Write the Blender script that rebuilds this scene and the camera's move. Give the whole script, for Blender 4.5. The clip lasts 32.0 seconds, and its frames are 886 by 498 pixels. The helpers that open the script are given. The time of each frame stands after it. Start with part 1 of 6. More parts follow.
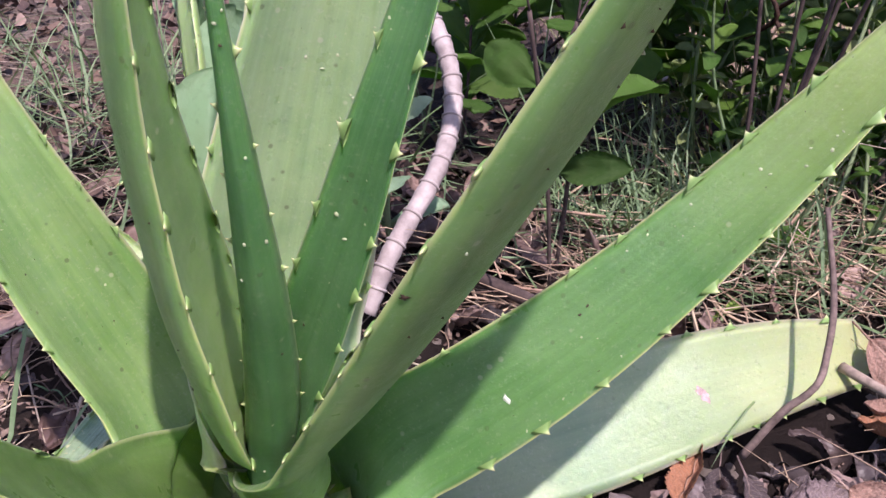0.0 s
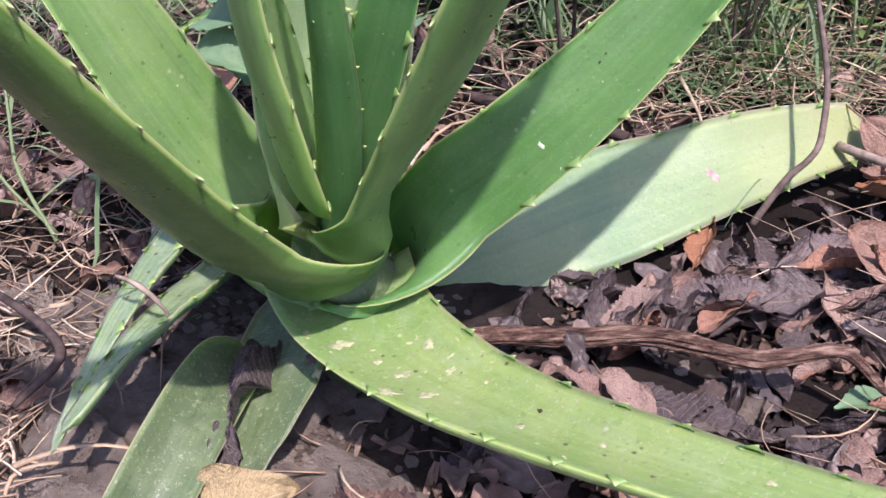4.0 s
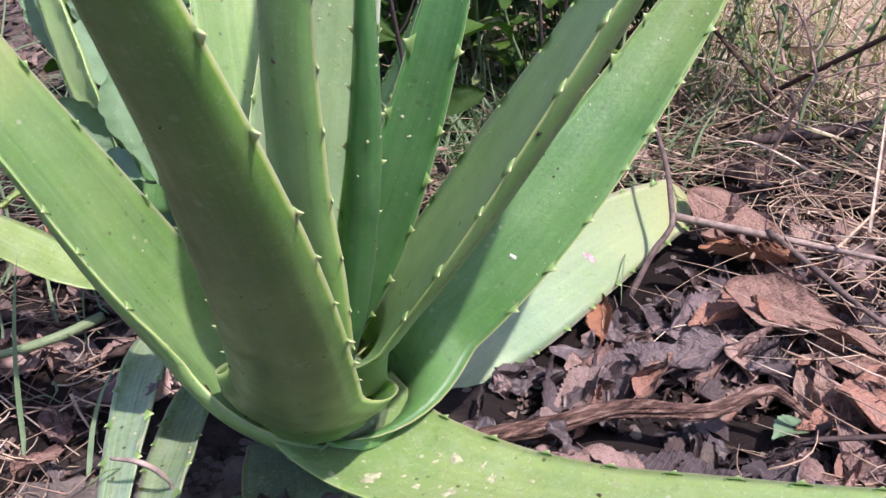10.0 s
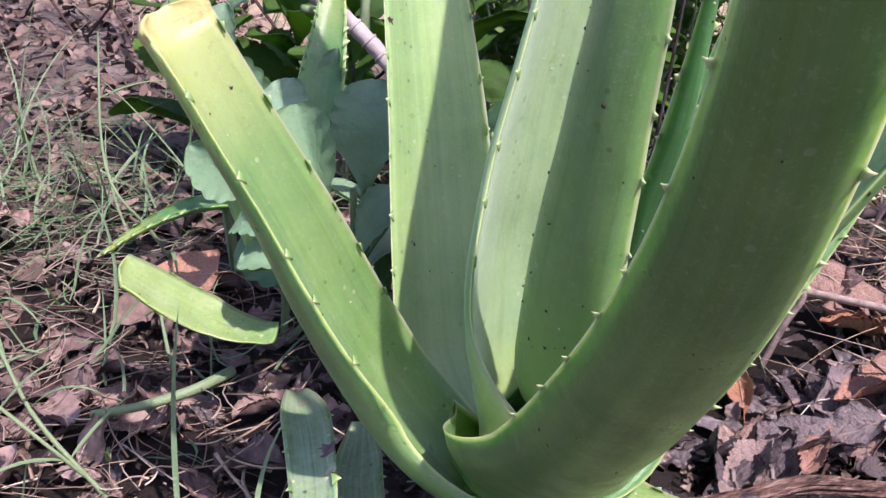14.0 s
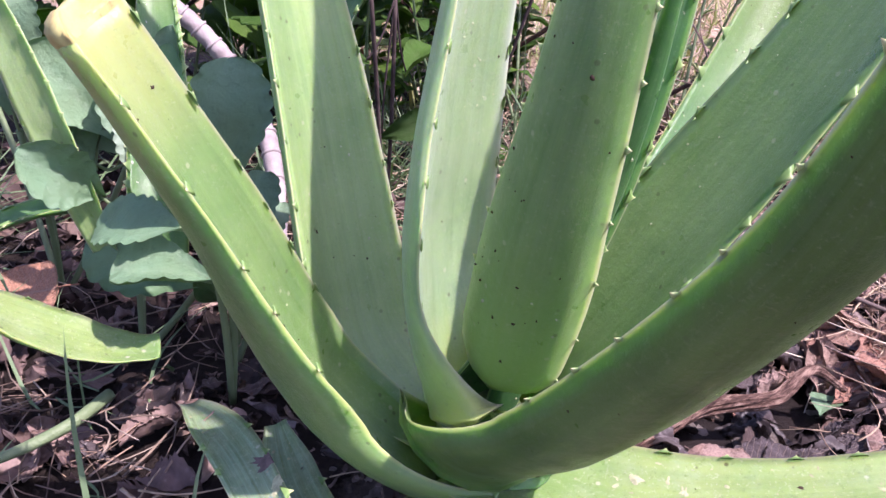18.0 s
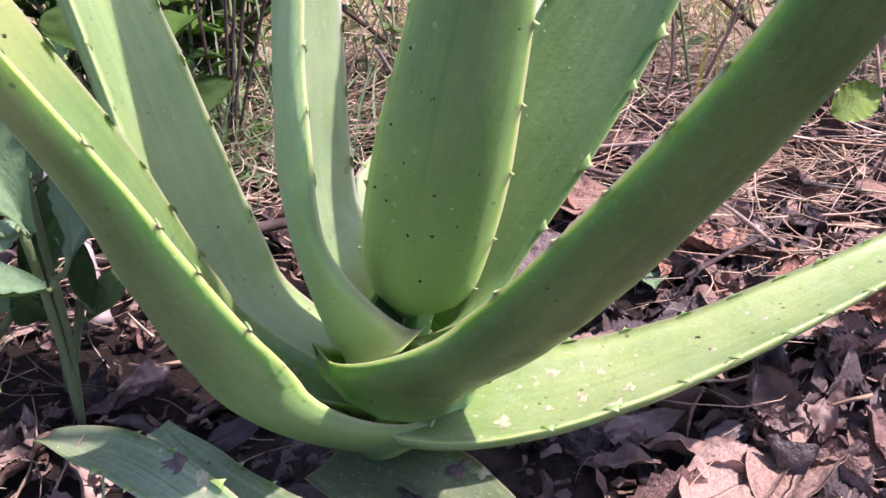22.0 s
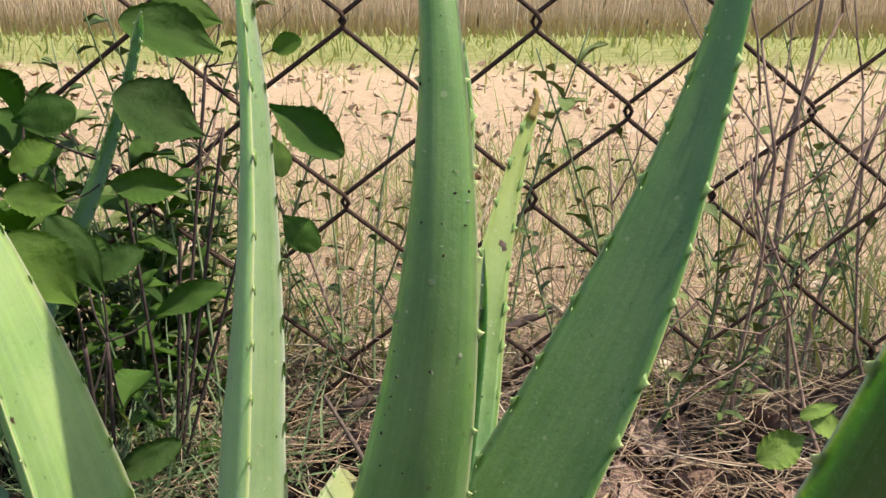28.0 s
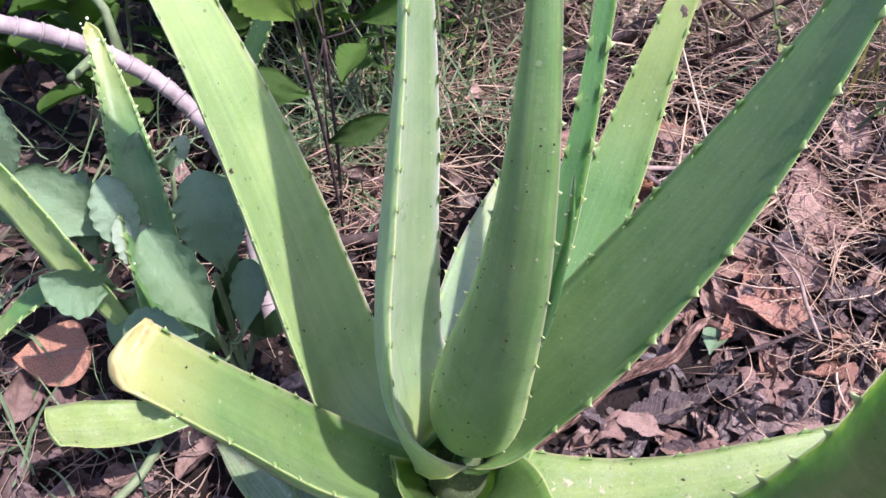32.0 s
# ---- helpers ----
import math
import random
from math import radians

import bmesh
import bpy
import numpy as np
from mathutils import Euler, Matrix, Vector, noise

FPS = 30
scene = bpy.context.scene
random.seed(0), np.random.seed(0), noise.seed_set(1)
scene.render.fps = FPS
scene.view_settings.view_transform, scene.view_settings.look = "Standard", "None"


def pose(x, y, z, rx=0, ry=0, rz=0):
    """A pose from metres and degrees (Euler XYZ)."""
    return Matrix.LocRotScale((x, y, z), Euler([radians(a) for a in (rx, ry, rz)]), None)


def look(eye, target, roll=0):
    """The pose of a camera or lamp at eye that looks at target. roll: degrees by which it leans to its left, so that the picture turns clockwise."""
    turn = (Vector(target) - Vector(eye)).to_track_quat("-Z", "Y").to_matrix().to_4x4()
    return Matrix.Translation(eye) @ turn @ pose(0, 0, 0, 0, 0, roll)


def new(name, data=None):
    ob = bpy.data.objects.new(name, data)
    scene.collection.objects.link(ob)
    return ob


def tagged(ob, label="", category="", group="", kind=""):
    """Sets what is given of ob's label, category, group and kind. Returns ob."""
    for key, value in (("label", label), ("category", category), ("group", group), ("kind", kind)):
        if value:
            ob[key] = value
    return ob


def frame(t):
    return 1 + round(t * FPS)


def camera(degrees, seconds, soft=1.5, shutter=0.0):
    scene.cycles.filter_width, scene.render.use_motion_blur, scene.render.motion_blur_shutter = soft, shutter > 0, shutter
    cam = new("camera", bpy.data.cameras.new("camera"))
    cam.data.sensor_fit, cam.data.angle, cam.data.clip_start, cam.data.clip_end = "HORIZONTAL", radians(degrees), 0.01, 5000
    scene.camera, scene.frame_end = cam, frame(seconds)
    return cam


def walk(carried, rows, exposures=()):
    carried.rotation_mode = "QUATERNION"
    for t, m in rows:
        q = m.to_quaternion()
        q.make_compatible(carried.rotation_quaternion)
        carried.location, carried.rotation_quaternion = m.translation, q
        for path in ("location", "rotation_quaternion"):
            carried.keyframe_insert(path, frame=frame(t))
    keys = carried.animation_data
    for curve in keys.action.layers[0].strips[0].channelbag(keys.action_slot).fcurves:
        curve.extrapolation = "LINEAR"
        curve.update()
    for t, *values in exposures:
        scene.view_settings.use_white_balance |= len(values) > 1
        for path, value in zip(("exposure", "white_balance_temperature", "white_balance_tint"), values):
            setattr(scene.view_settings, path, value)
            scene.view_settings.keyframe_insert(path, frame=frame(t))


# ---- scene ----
cam = camera(50.91, 32.0)
PATH = [
    (0, pose(0.0741, -0.3906, 0.4513, 61.16, -2.92, -0.00)),
    (0.5, pose(0.0684, -0.4105, 0.4555, 61.42, -1.80, -0.83)),
    (1, pose(0.0522, -0.4313, 0.4534, 61.49, -0.41, -2.15)),
    (1.5, pose(0.0371, -0.4517, 0.4500, 60.89, -0.44, -2.86)),
    (2, pose(0.0338, -0.4685, 0.4460, 60.61, -0.42, -2.54)),
    (2.5, pose(0.0446, -0.4827, 0.4362, 59.68, -0.07, -2.48)),
    (3, pose(0.0492, -0.4893, 0.4253, 58.84, 0.47, -2.54)),
    (3.5, pose(0.0514, -0.4947, 0.4161, 57.62, 0.99, -2.18)),
    (5.5, pose(0.0266, -0.5120, 0.3840, 55.07, 2.31, -2.84)),
    (6, pose(0.0056, -0.5062, 0.3968, 54.83, 3.29, -2.85)),
    (6.5, pose(-0.0158, -0.5101, 0.4185, 55.64, 3.64, -4.84)),
    (7, pose(-0.0320, -0.5077, 0.4245, 56.53, 3.26, -8.56)),
    (7.5, pose(-0.0366, -0.5020, 0.4285, 57.38, 3.06, -12.11)),
    (8, pose(-0.0516, -0.4959, 0.4257, 57.85, 3.17, -15.17)),
    (8.5, pose(-0.0670, -0.4891, 0.4311, 58.39, 3.06, -17.74)),
    (9, pose(-0.0868, -0.4878, 0.4397, 58.90, 2.82, -19.56)),
    (9.5, pose(-0.1033, -0.4855, 0.4390, 60.04, 1.89, -21.29)),
    (10, pose(-0.1248, -0.4858, 0.4427, 61.98, 0.31, -22.27)),
    (10.5, pose(-0.1500, -0.4753, 0.4342, 62.92, -0.73, -22.76)),
    (11, pose(-0.1647, -0.4671, 0.4265, 63.57, -1.19, -24.01)),
    (11.5, pose(-0.1767, -0.4607, 0.4282, 64.44, -1.58, -25.35)),
    (12, pose(-0.1830, -0.4550, 0.4208, 64.90, -2.07, -26.30)),
    (12.5, pose(-0.1999, -0.4456, 0.4208, 65.13, -1.97, -26.68)),
    (13, pose(-0.2238, -0.4345, 0.4209, 64.85, -1.86, -25.67)),
    (13.5, pose(-0.2495, -0.4158, 0.4254, 65.30, -2.42, -24.49)),
    (14, pose(-0.2690, -0.4002, 0.4224, 66.06, -2.98, -24.16)),
    (14.5, pose(-0.2847, -0.3830, 0.4249, 66.10, -3.51, -24.94)),
    (16.5, pose(-0.3294, -0.3415, 0.4203, 64.83, -2.77, -32.14)),
    (17, pose(-0.3369, -0.3321, 0.4211, 65.56, -2.15, -35.53)),
    (17.5, pose(-0.3448, -0.3229, 0.4248, 65.47, -2.36, -38.66)),
    (18, pose(-0.3503, -0.3160, 0.4238, 64.04, -3.21, -41.72)),
    (18.5, pose(-0.3569, -0.3002, 0.4161, 64.63, -3.28, -44.93)),
    (19, pose(-0.3552, -0.2925, 0.4217, 66.35, -2.13, -48.77)),
    (19.5, pose(-0.3581, -0.2919, 0.4256, 67.70, -0.03, -51.50)),
    (20, pose(-0.3667, -0.2855, 0.4308, 68.25, 0.95, -54.62)),
    (20.5, pose(-0.3959, -0.2730, 0.4225, 68.58, -0.06, -57.42)),
    (21, pose(-0.4105, -0.2687, 0.4117, 69.00, 0.18, -60.37)),
    (21.5, pose(-0.4234, -0.2603, 0.3888, 66.75, 0.90, -61.65)),
    (22, pose(-0.4106, -0.2337, 0.3767, 64.20, 0.64, -63.34)),
    (22.5, pose(-0.4101, -0.2232, 0.3768, 64.05, 0.11, -64.79)),
    (23, pose(-0.4151, -0.2240, 0.3740, 64.84, 0.64, -65.56)),
    (23.5, pose(-0.4243, -0.2263, 0.3735, 67.95, 1.98, -66.08)),
    (24, pose(-0.4417, -0.2306, 0.3778, 72.65, 2.24, -65.88)),
    (24.5, pose(-0.4504, -0.2333, 0.3784, 76.16, 1.85, -66.30)),
    (25, pose(-0.4482, -0.2325, 0.3781, 78.38, 1.41, -67.42)),
    (25.5, pose(-0.4508, -0.2331, 0.3779, 81.47, 3.14, -68.79)),
    (27.5, pose(-0.3972, -0.2361, 0.5078, 78.11, 0.31, -67.31)),
    (28, pose(-0.3903, -0.2358, 0.5354, 75.99, -0.32, -66.00)),
    (28.5, pose(-0.3878, -0.2416, 0.5613, 71.19, -1.61, -63.41)),
    (29, pose(-0.3843, -0.2576, 0.5856, 65.58, -2.74, -59.81)),
    (29.5, pose(-0.3721, -0.2667, 0.5984, 62.01, -1.83, -57.19)),
    (30, pose(-0.3616, -0.2800, 0.6286, 58.76, 0.10, -54.28)),
    (30.5, pose(-0.3429, -0.2890, 0.6600, 55.97, 1.84, -51.66)),
    (31, pose(-0.3428, -0.2959, 0.6948, 52.12, 2.18, -51.21)),
    (31.5, pose(-0.3392, -0.2987, 0.7102, 48.55, 1.61, -50.48)),
    (32, pose(-0.3297, -0.2916, 0.7433, 46.20, 1.34, -48.52)),
]
# ---- end of path ----
EXPOSURES = [(0, 0.42, 5850, 35), (1, 0.44, 5920, 38), (3, 0.44, 5880, 29), (6, 0.4, 5660, 32), (10, 0.44, 5740, 31), (12, 0.62, 5740, 32), (14, 0.6, 5720, 34), (19, 0.78, 5680, 41), (21, 0.7, 5420, 37), (22, 0.84, 6000, 41), (23, 0.84, 5800, 43), (24, 0.66, 5750, 35), (25, 0.52, 5700, 28), (28, 0.25, 6700, 10), (29, 0.3, 5560, 23), (30, 0.46, 5560, 31), (32, 0.66, 5680, 35)]
walk(cam, PATH, EXPOSURES)

# ---- light ----
SUN = Vector((0.15, -0.461, 0.875)).normalized()   # towards the sun
world = bpy.data.worlds.new("sky")
scene.world = world
world.use_nodes = True
sky = world.node_tree.nodes.new("ShaderNodeTexSky")
sky.sky_type, sky.sun_disc = "NISHITA", False
sky.air_density, sky.dust_density, sky.ozone_density = 1.0, 2.0, 0.8      # hazy
sky.sun_elevation, sky.sun_rotation = math.asin(SUN.z), math.atan2(SUN.x, SUN.y)
back = world.node_tree.nodes["Background"]
back.inputs["Strength"].default_value = 0.15
world.node_tree.links.new(sky.outputs[0], back.inputs["Color"])
lamp = bpy.data.lights.new("sun", "SUN")
lamp.energy, lamp.angle, lamp.color = 5.0, radians(1.0), (1.0, 0.925, 0.76)
sun = new("sun", lamp)
sun.matrix_world = look(SUN * 10, (0, 0, 0))


# ---- materials ----
def nodes_of(name, rough=0.7, spec=0.3):
    m = bpy.data.materials.new(name)
    m.use_nodes = True
    nt = m.node_tree
    b = nt.nodes["Principled BSDF"]
    b.inputs["Roughness"].default_value = rough
    b.inputs["Specular IOR Level"].default_value = spec
    return m, nt, b


def node(nt, kind, **values):
    n = nt.nodes.new(kind)
    for key, v in values.items():
        if key in n.inputs:
            n.inputs[key].default_value = v
    return n


def link(nt, a, b):
    nt.links.new(a, b)


def ramp(nt, fac, stops):
    r = nt.nodes.new("ShaderNodeValToRGB")
    e = r.color_ramp.elements
    while len(e) < len(stops):
        e.new(0.5)
    for el, (p, c) in zip(e, stops):
        el.position, el.color = p, (*c, 1) if len(c) == 3 else c
    link(nt, fac, r.inputs[0])
    return r.outputs[0]


def mixed(nt, fac, a, b, mode="MIX"):
    m = nt.nodes.new("ShaderNodeMix")
    m.data_type, m.blend_type = "RGBA", mode
    for sock, v in ((m.inputs[0], fac), (m.inputs[6], a), (m.inputs[7], b)):
        if hasattr(v, "is_linked"):
            link(nt, v, sock)
        else:
            sock.default_value = v if isinstance(v, float) else (*v, 1)
    return m.outputs[2]


def noise_tex(nt, scale, detail=3.0, vec=None, rough=0.6, dist=0.0):
    n = node(nt, "ShaderNodeTexNoise", Scale=scale, Detail=detail, Roughness=rough, Distortion=dist)
    if vec is not None:
        link(nt, vec, n.inputs["Vector"])
    return n.outputs["Fac"]


def bump(nt, b, height, strength, dist):
    n = node(nt, "ShaderNodeBump", Strength=strength, Distance=dist)
    link(nt, height, n.inputs["Height"])
    link(nt, n.outputs[0], b.inputs["Normal"])


def coords(nt, what="Object", scale=(1, 1, 1)):
    c = nt.nodes.new("ShaderNodeTexCoord")
    m = node(nt, "ShaderNodeMapping", Scale=scale)
    link(nt, c.outputs[what], m.inputs[0])
    return m.outputs[0]


def aloe_material(name, deep, pale, margin, speck=0.5, dusty=0.12, tip=None, span=(0.4, 0.9), bloom=0.12, foot=None, sheen=0.02):
    """Fleshy leaf: waxy bloom, long faint streaks, pale margin line, small scars."""
    m, nt, b = nodes_of(name, 0.42, 0.45)
    obj, uv, long = coords(nt), coords(nt, "UV"), coords(nt, "UV", (6.0, 0.5, 1))
    base = mixed(nt, ramp(nt, noise_tex(nt, 14, 4, obj), [(0.38, (0, 0, 0)), (0.62, (1, 1, 1))]), deep, pale)
    streak = ramp(nt, noise_tex(nt, 2.2, 4, long), [(0.35, (0, 0, 0)), (0.7, (1, 1, 1))])
    base = mixed(nt, streak, mixed(nt, 0.3, base, tuple(c * 0.6 for c in deep)), mixed(nt, 0.4, base, pale))
    sep = nt.nodes.new("ShaderNodeSeparateXYZ")
    link(nt, uv, sep.inputs[0])
    if tip:
        base = mixed(nt, ramp(nt, sep.outputs[1], [(span[0], (0, 0, 0)), (span[1], (1, 1, 1))]), base, tip)
    if foot:
        base = mixed(nt, ramp(nt, sep.outputs[1], [(0.05, (1, 1, 1)), (0.30, (0, 0, 0))]), base, foot)
    wax = ramp(nt, noise_tex(nt, 3.0, 5, coords(nt, "UV", (5, 0.8, 1)), 0.65), [(0.38, (0, 0, 0)), (0.66, (bloom,) * 3)])
    base = mixed(nt, wax, base, (0.29, 0.42, 0.27))
    dust = ramp(nt, noise_tex(nt, 42, 5, obj, 0.7), [(0.5, (0, 0, 0)), (0.78, (1, 1, 1))])
    dm = node(nt, "ShaderNodeMath")
    dm.operation = "MULTIPLY"
    dm.inputs[1].default_value = dusty
    link(nt, dust, dm.inputs[0])
    base = mixed(nt, dm.outputs[0], base, (0.33, 0.41, 0.24))
    grit = ramp(nt, noise_tex(nt, 330, 3, obj, 0.8), [(0.56, (0, 0, 0)), (0.7, (min(0.5, dusty * 2.2),) * 3)])
    base = mixed(nt, grit, base, (0.44, 0.46, 0.32))
    grit = ramp(nt, noise_tex(nt, 260, 3, obj, 0.8), [(0.3, (min(0.5, dusty * 1.8),) * 3), (0.42, (0, 0, 0))])
    base = mixed(nt, grit, base, tuple(c * 0.5 for c in deep))
    # small dark and pale scars
    for scale, size, colour in ((95, 0.16, (0.05, 0.035, 0.02)), (70, 0.13, (0.42, 0.42, 0.30))):
        v = node(nt, "ShaderNodeTexVoronoi", Scale=scale)
        link(nt, obj, v.inputs["Vector"])
        near = ramp(nt, v.outputs["Distance"], [(size * 0.6, (1, 1, 1)), (size, (0, 0, 0))])
        few = ramp(nt, v.outputs["Color"], [(0.62, (0, 0, 0)), (0.66, (1, 1, 1))])
        mul = node(nt, "ShaderNodeMath")
        mul.operation = "MULTIPLY"
        link(nt, near, mul.inputs[0]), link(nt, few, mul.inputs[1])
        mu2 = node(nt, "ShaderNodeMath")
        mu2.operation = "MULTIPLY"
        mu2.inputs[1].default_value = speck
        link(nt, mul.outputs[0], mu2.inputs[0])
        base = mixed(nt, mu2.outputs[0], base, colour)
    edge = ramp(nt, sep.outputs[0], [(0.0, (1, 1, 1)), (0.024, (0, 0, 0)), (0.976, (0, 0, 0)), (1.0, (1, 1, 1))])
    base = mixed(nt, edge, base, margin)
    link(nt, base, b.inputs["Base Color"])
    b.inputs["Sheen Weight"].default_value = sheen
    b.inputs["Sheen Roughness"].default_value = 0.45
    b.inputs["Sheen Tint"].default_value = (0.85, 1.0, 0.85, 1)
    b.inputs["Subsurface Weight"].default_value = 0.42
    b.inputs["Subsurface Radius"].default_value = (0.6, 1.0, 0.2)
    b.inputs["Subsurface Scale"].default_value = 0.016
    link(nt, ramp(nt, noise_tex(nt, 60, 3, obj), [(0.3, (0.27,) * 3), (0.75, (0.48,) * 3)]), b.inputs["Roughness"])
    bump(nt, b, noise_tex(nt, 150, 7, obj, 0.75), 0.32, 0.002)
    return m


ALOE = aloe_material("aloe_green", (0.062, 0.165, 0.052), (0.112, 0.235, 0.09), (0.45, 0.53, 0.22), 0.5, 0.08)
# foot: naturally paler base, with the sun's glow through it painted in
ALOE_HEART = aloe_material("aloe_pale_based_green", (0.098, 0.205, 0.054), (0.168, 0.285, 0.092), (0.45, 0.53, 0.22), 0.4, 0.08, foot=(0.22, 0.36, 0.085))
ALOE_DARK = aloe_material("aloe_deep_green", (0.05, 0.158, 0.045), (0.09, 0.22, 0.068), (0.42, 0.52, 0.25), 0.35, 0.06, bloom=0.06)
ALOE_WORN = aloe_material("aloe_worn_green", (0.105, 0.175, 0.06), (0.22, 0.27, 0.13), (0.40, 0.42, 0.22), 0.9, 0.75, bloom=0.75)
ALOE_SILVER = aloe_material("aloe_silver_green", (0.20, 0.335, 0.095), (0.325, 0.455, 0.16), (0.54, 0.6, 0.3), 0.5, 0.12, bloom=0.15, sheen=0.05)
# lime foot: pale leaf base plus backlit glow, both held in the colour
ALOE_HEART_SILVER = aloe_material("aloe_silver_lime_based", (0.175, 0.29, 0.115), (0.29, 0.40, 0.185), (0.54, 0.6, 0.3), 0.5, 0.12, bloom=0.25, foot=(0.40, 0.51, 0.12), sheen=0.25)
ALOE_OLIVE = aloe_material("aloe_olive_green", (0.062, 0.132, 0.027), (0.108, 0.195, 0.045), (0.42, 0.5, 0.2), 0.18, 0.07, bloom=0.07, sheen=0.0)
ALOE_YELLOW = aloe_material("aloe_yellow_green", (0.115, 0.23, 0.055), (0.20, 0.315, 0.098), (0.42, 0.48, 0.2), 0.5, 0.10, (0.38, 0.41, 0.13), (0.84, 1.02), 0.12)
ALOE_LIME = aloe_material("aloe_lime_tipped", (0.060, 0.170, 0.035), (0.112, 0.24, 0.068), (0.5, 0.56, 0.2), 0.3, 0.07, (0.42, 0.46, 0.13), (0.55, 1.0), 0.06)
ALOE_PALE = aloe_material("aloe_pale_yellow", (0.185, 0.30, 0.155), (0.265, 0.36, 0.185), (0.50, 0.50, 0.25), 0.2, 0.15, (0.36, 0.385, 0.17), (0.3, 0.9))
ALOE_DUSTY = aloe_material("aloe_dusty_green", (0.18, 0.285, 0.072), (0.29, 0.37, 0.125), (0.38, 0.43, 0.15), 0.8, 0.5, foot=(0.16, 0.27, 0.075))
# old low leaves: the shade under the arching leaf is put into this green
ALOE_OLD_SHADE = aloe_material("aloe_old_shaded_green", (0.07, 0.11, 0.045), (0.125, 0.165, 0.075), (0.42, 0.42, 0.2), 0.25, 0.3)


def soil_material():
    """Dark litter soil by the plant, pale sandy earth past the fence, then a green and tan field."""
    m, nt, b = nodes_of("soil", 0.95, 0.15)
    o = coords(nt)
    c = ramp(nt, noise_tex(nt, 9, 6, o), [(0.3, (0.085, 0.062, 0.05)), (0.50, (0.24, 0.185, 0.155)), (0.68, (0.50, 0.40, 0.34))])
    c = mixed(nt, ramp(nt, noise_tex(nt, 140, 4, o), [(0.4, (0, 0, 0)), (0.7, (1, 1, 1))]), c, (0.25, 0.19, 0.14))
    crumb = ramp(nt, noise_tex(nt, 38, 9, o, 0.75), [(0.38, (1, 1, 1)), (0.5, (0, 0, 0))])
    c = mixed(nt, crumb, c, (0.04, 0.027, 0.02))
    pale = ramp(nt, noise_tex(nt, 75, 6, o, 0.7), [(0.58, (0, 0, 0)), (0.7, (1, 1, 1))])
    c = mixed(nt, pale, c, (0.44, 0.34, 0.27))
    reach = nt.nodes.new("ShaderNodeVectorMath")
    reach.operation = "LENGTH"
    link(nt, o, reach.inputs[0])
    edge = node(nt, "ShaderNodeMath")
    edge.operation = "MULTIPLY_ADD"
    edge.inputs[1].default_value = 0.25
    link(nt, noise_tex(nt, 4, 4, o), edge.inputs[0]), link(nt, reach.outputs["Value"], edge.inputs[2])
    half = node(nt, "ShaderNodeMath")
    half.operation = "MULTIPLY"
    half.inputs[1].default_value = 0.5
    link(nt, edge.outputs[0], half.inputs[0])
    near = ramp(nt, half.outputs[0], [(0.5, (1, 1, 1)), (0.85, (0, 0, 0))])
    # near-black soil on the +x side of the plant
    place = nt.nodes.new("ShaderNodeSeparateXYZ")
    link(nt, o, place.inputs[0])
    dark_side = node(nt, "ShaderNodeMath")
    dark_side.operation = "MULTIPLY_ADD"
    dark_side.inputs[1].default_value = 0.35
    link(nt, noise_tex(nt, 7, 4, o), dark_side.inputs[0]), link(nt, place.outputs[0], dark_side.inputs[2])
    c = mixed(nt, mixed(nt, 1.0, ramp(nt, dark_side.outputs[0], [(0.16, (0, 0, 0)), (0.26, (0.95, 0.95, 0.95))]), near, "MULTIPLY"), c, (0.045, 0.034, 0.032))
    # dark soil between the aloe and the succulents, with the shade there painted in
    shade_band = node(nt, "ShaderNodeMath")
    shade_band.operation = "MULTIPLY_ADD"
    shade_band.inputs[1].default_value = 0.15
    link(nt, noise_tex(nt, 11, 4, o), shade_band.inputs[0]), link(nt, place.outputs[1], shade_band.inputs[2])
    c = mixed(nt, mixed(nt, 1.0, ramp(nt, shade_band.outputs[0], [(0.12, (0, 0, 0)), (0.22, (0.9, 0.9, 0.9)), (0.72, (0.9, 0.9, 0.9)), (0.9, (0, 0, 0))]), near, "MULTIPLY"), c, (0.034, 0.024, 0.021))
    dot = nt.nodes.new("ShaderNodeVectorMath")
    dot.operation = "DOT_PRODUCT"
    dot.inputs[1].default_value = (0.874, 0.486, 0)
    link(nt, o, dot.inputs[0])
    wob = node(nt, "ShaderNodeMath")
    wob.operation = "MULTIPLY_ADD"
    wob.inputs[1].default_value = 0.9
    link(nt, noise_tex(nt, 1.6, 3, o), wob.inputs[0]), link(nt, dot.outputs["Value"], wob.inputs[2])
    far = node(nt, "ShaderNodeMapRange")
    far.inputs["From Min"].default_value, far.inputs["From Max"].default_value = 0.0, 20.0
    link(nt, wob.outputs[0], far.inputs[0])
    sand = ramp(nt, noise_tex(nt, 24, 5, o), [(0.3, (0.56, 0.38, 0.25)), (0.7, (0.82, 0.61, 0.43))])
    grass = ramp(nt, noise_tex(nt, 3, 5, o), [(0.35, (0.22, 0.25, 0.07)), (0.65, (0.42, 0.40, 0.18))])
    c = mixed(nt, ramp(nt, far.outputs[0], [(0.068, (0, 0, 0)), (0.083, (1, 1, 1))]), c, sand)
    c = mixed(nt, ramp(nt, far.outputs[0], [(0.45, (0, 0, 0)), (0.62, (1, 1, 1))]), c, grass)
    link(nt, c, b.inputs["Base Color"])
    bump(nt, b, noise_tex(nt, 48, 9, o, 0.75), 1.0, 0.03)
    return m


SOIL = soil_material()


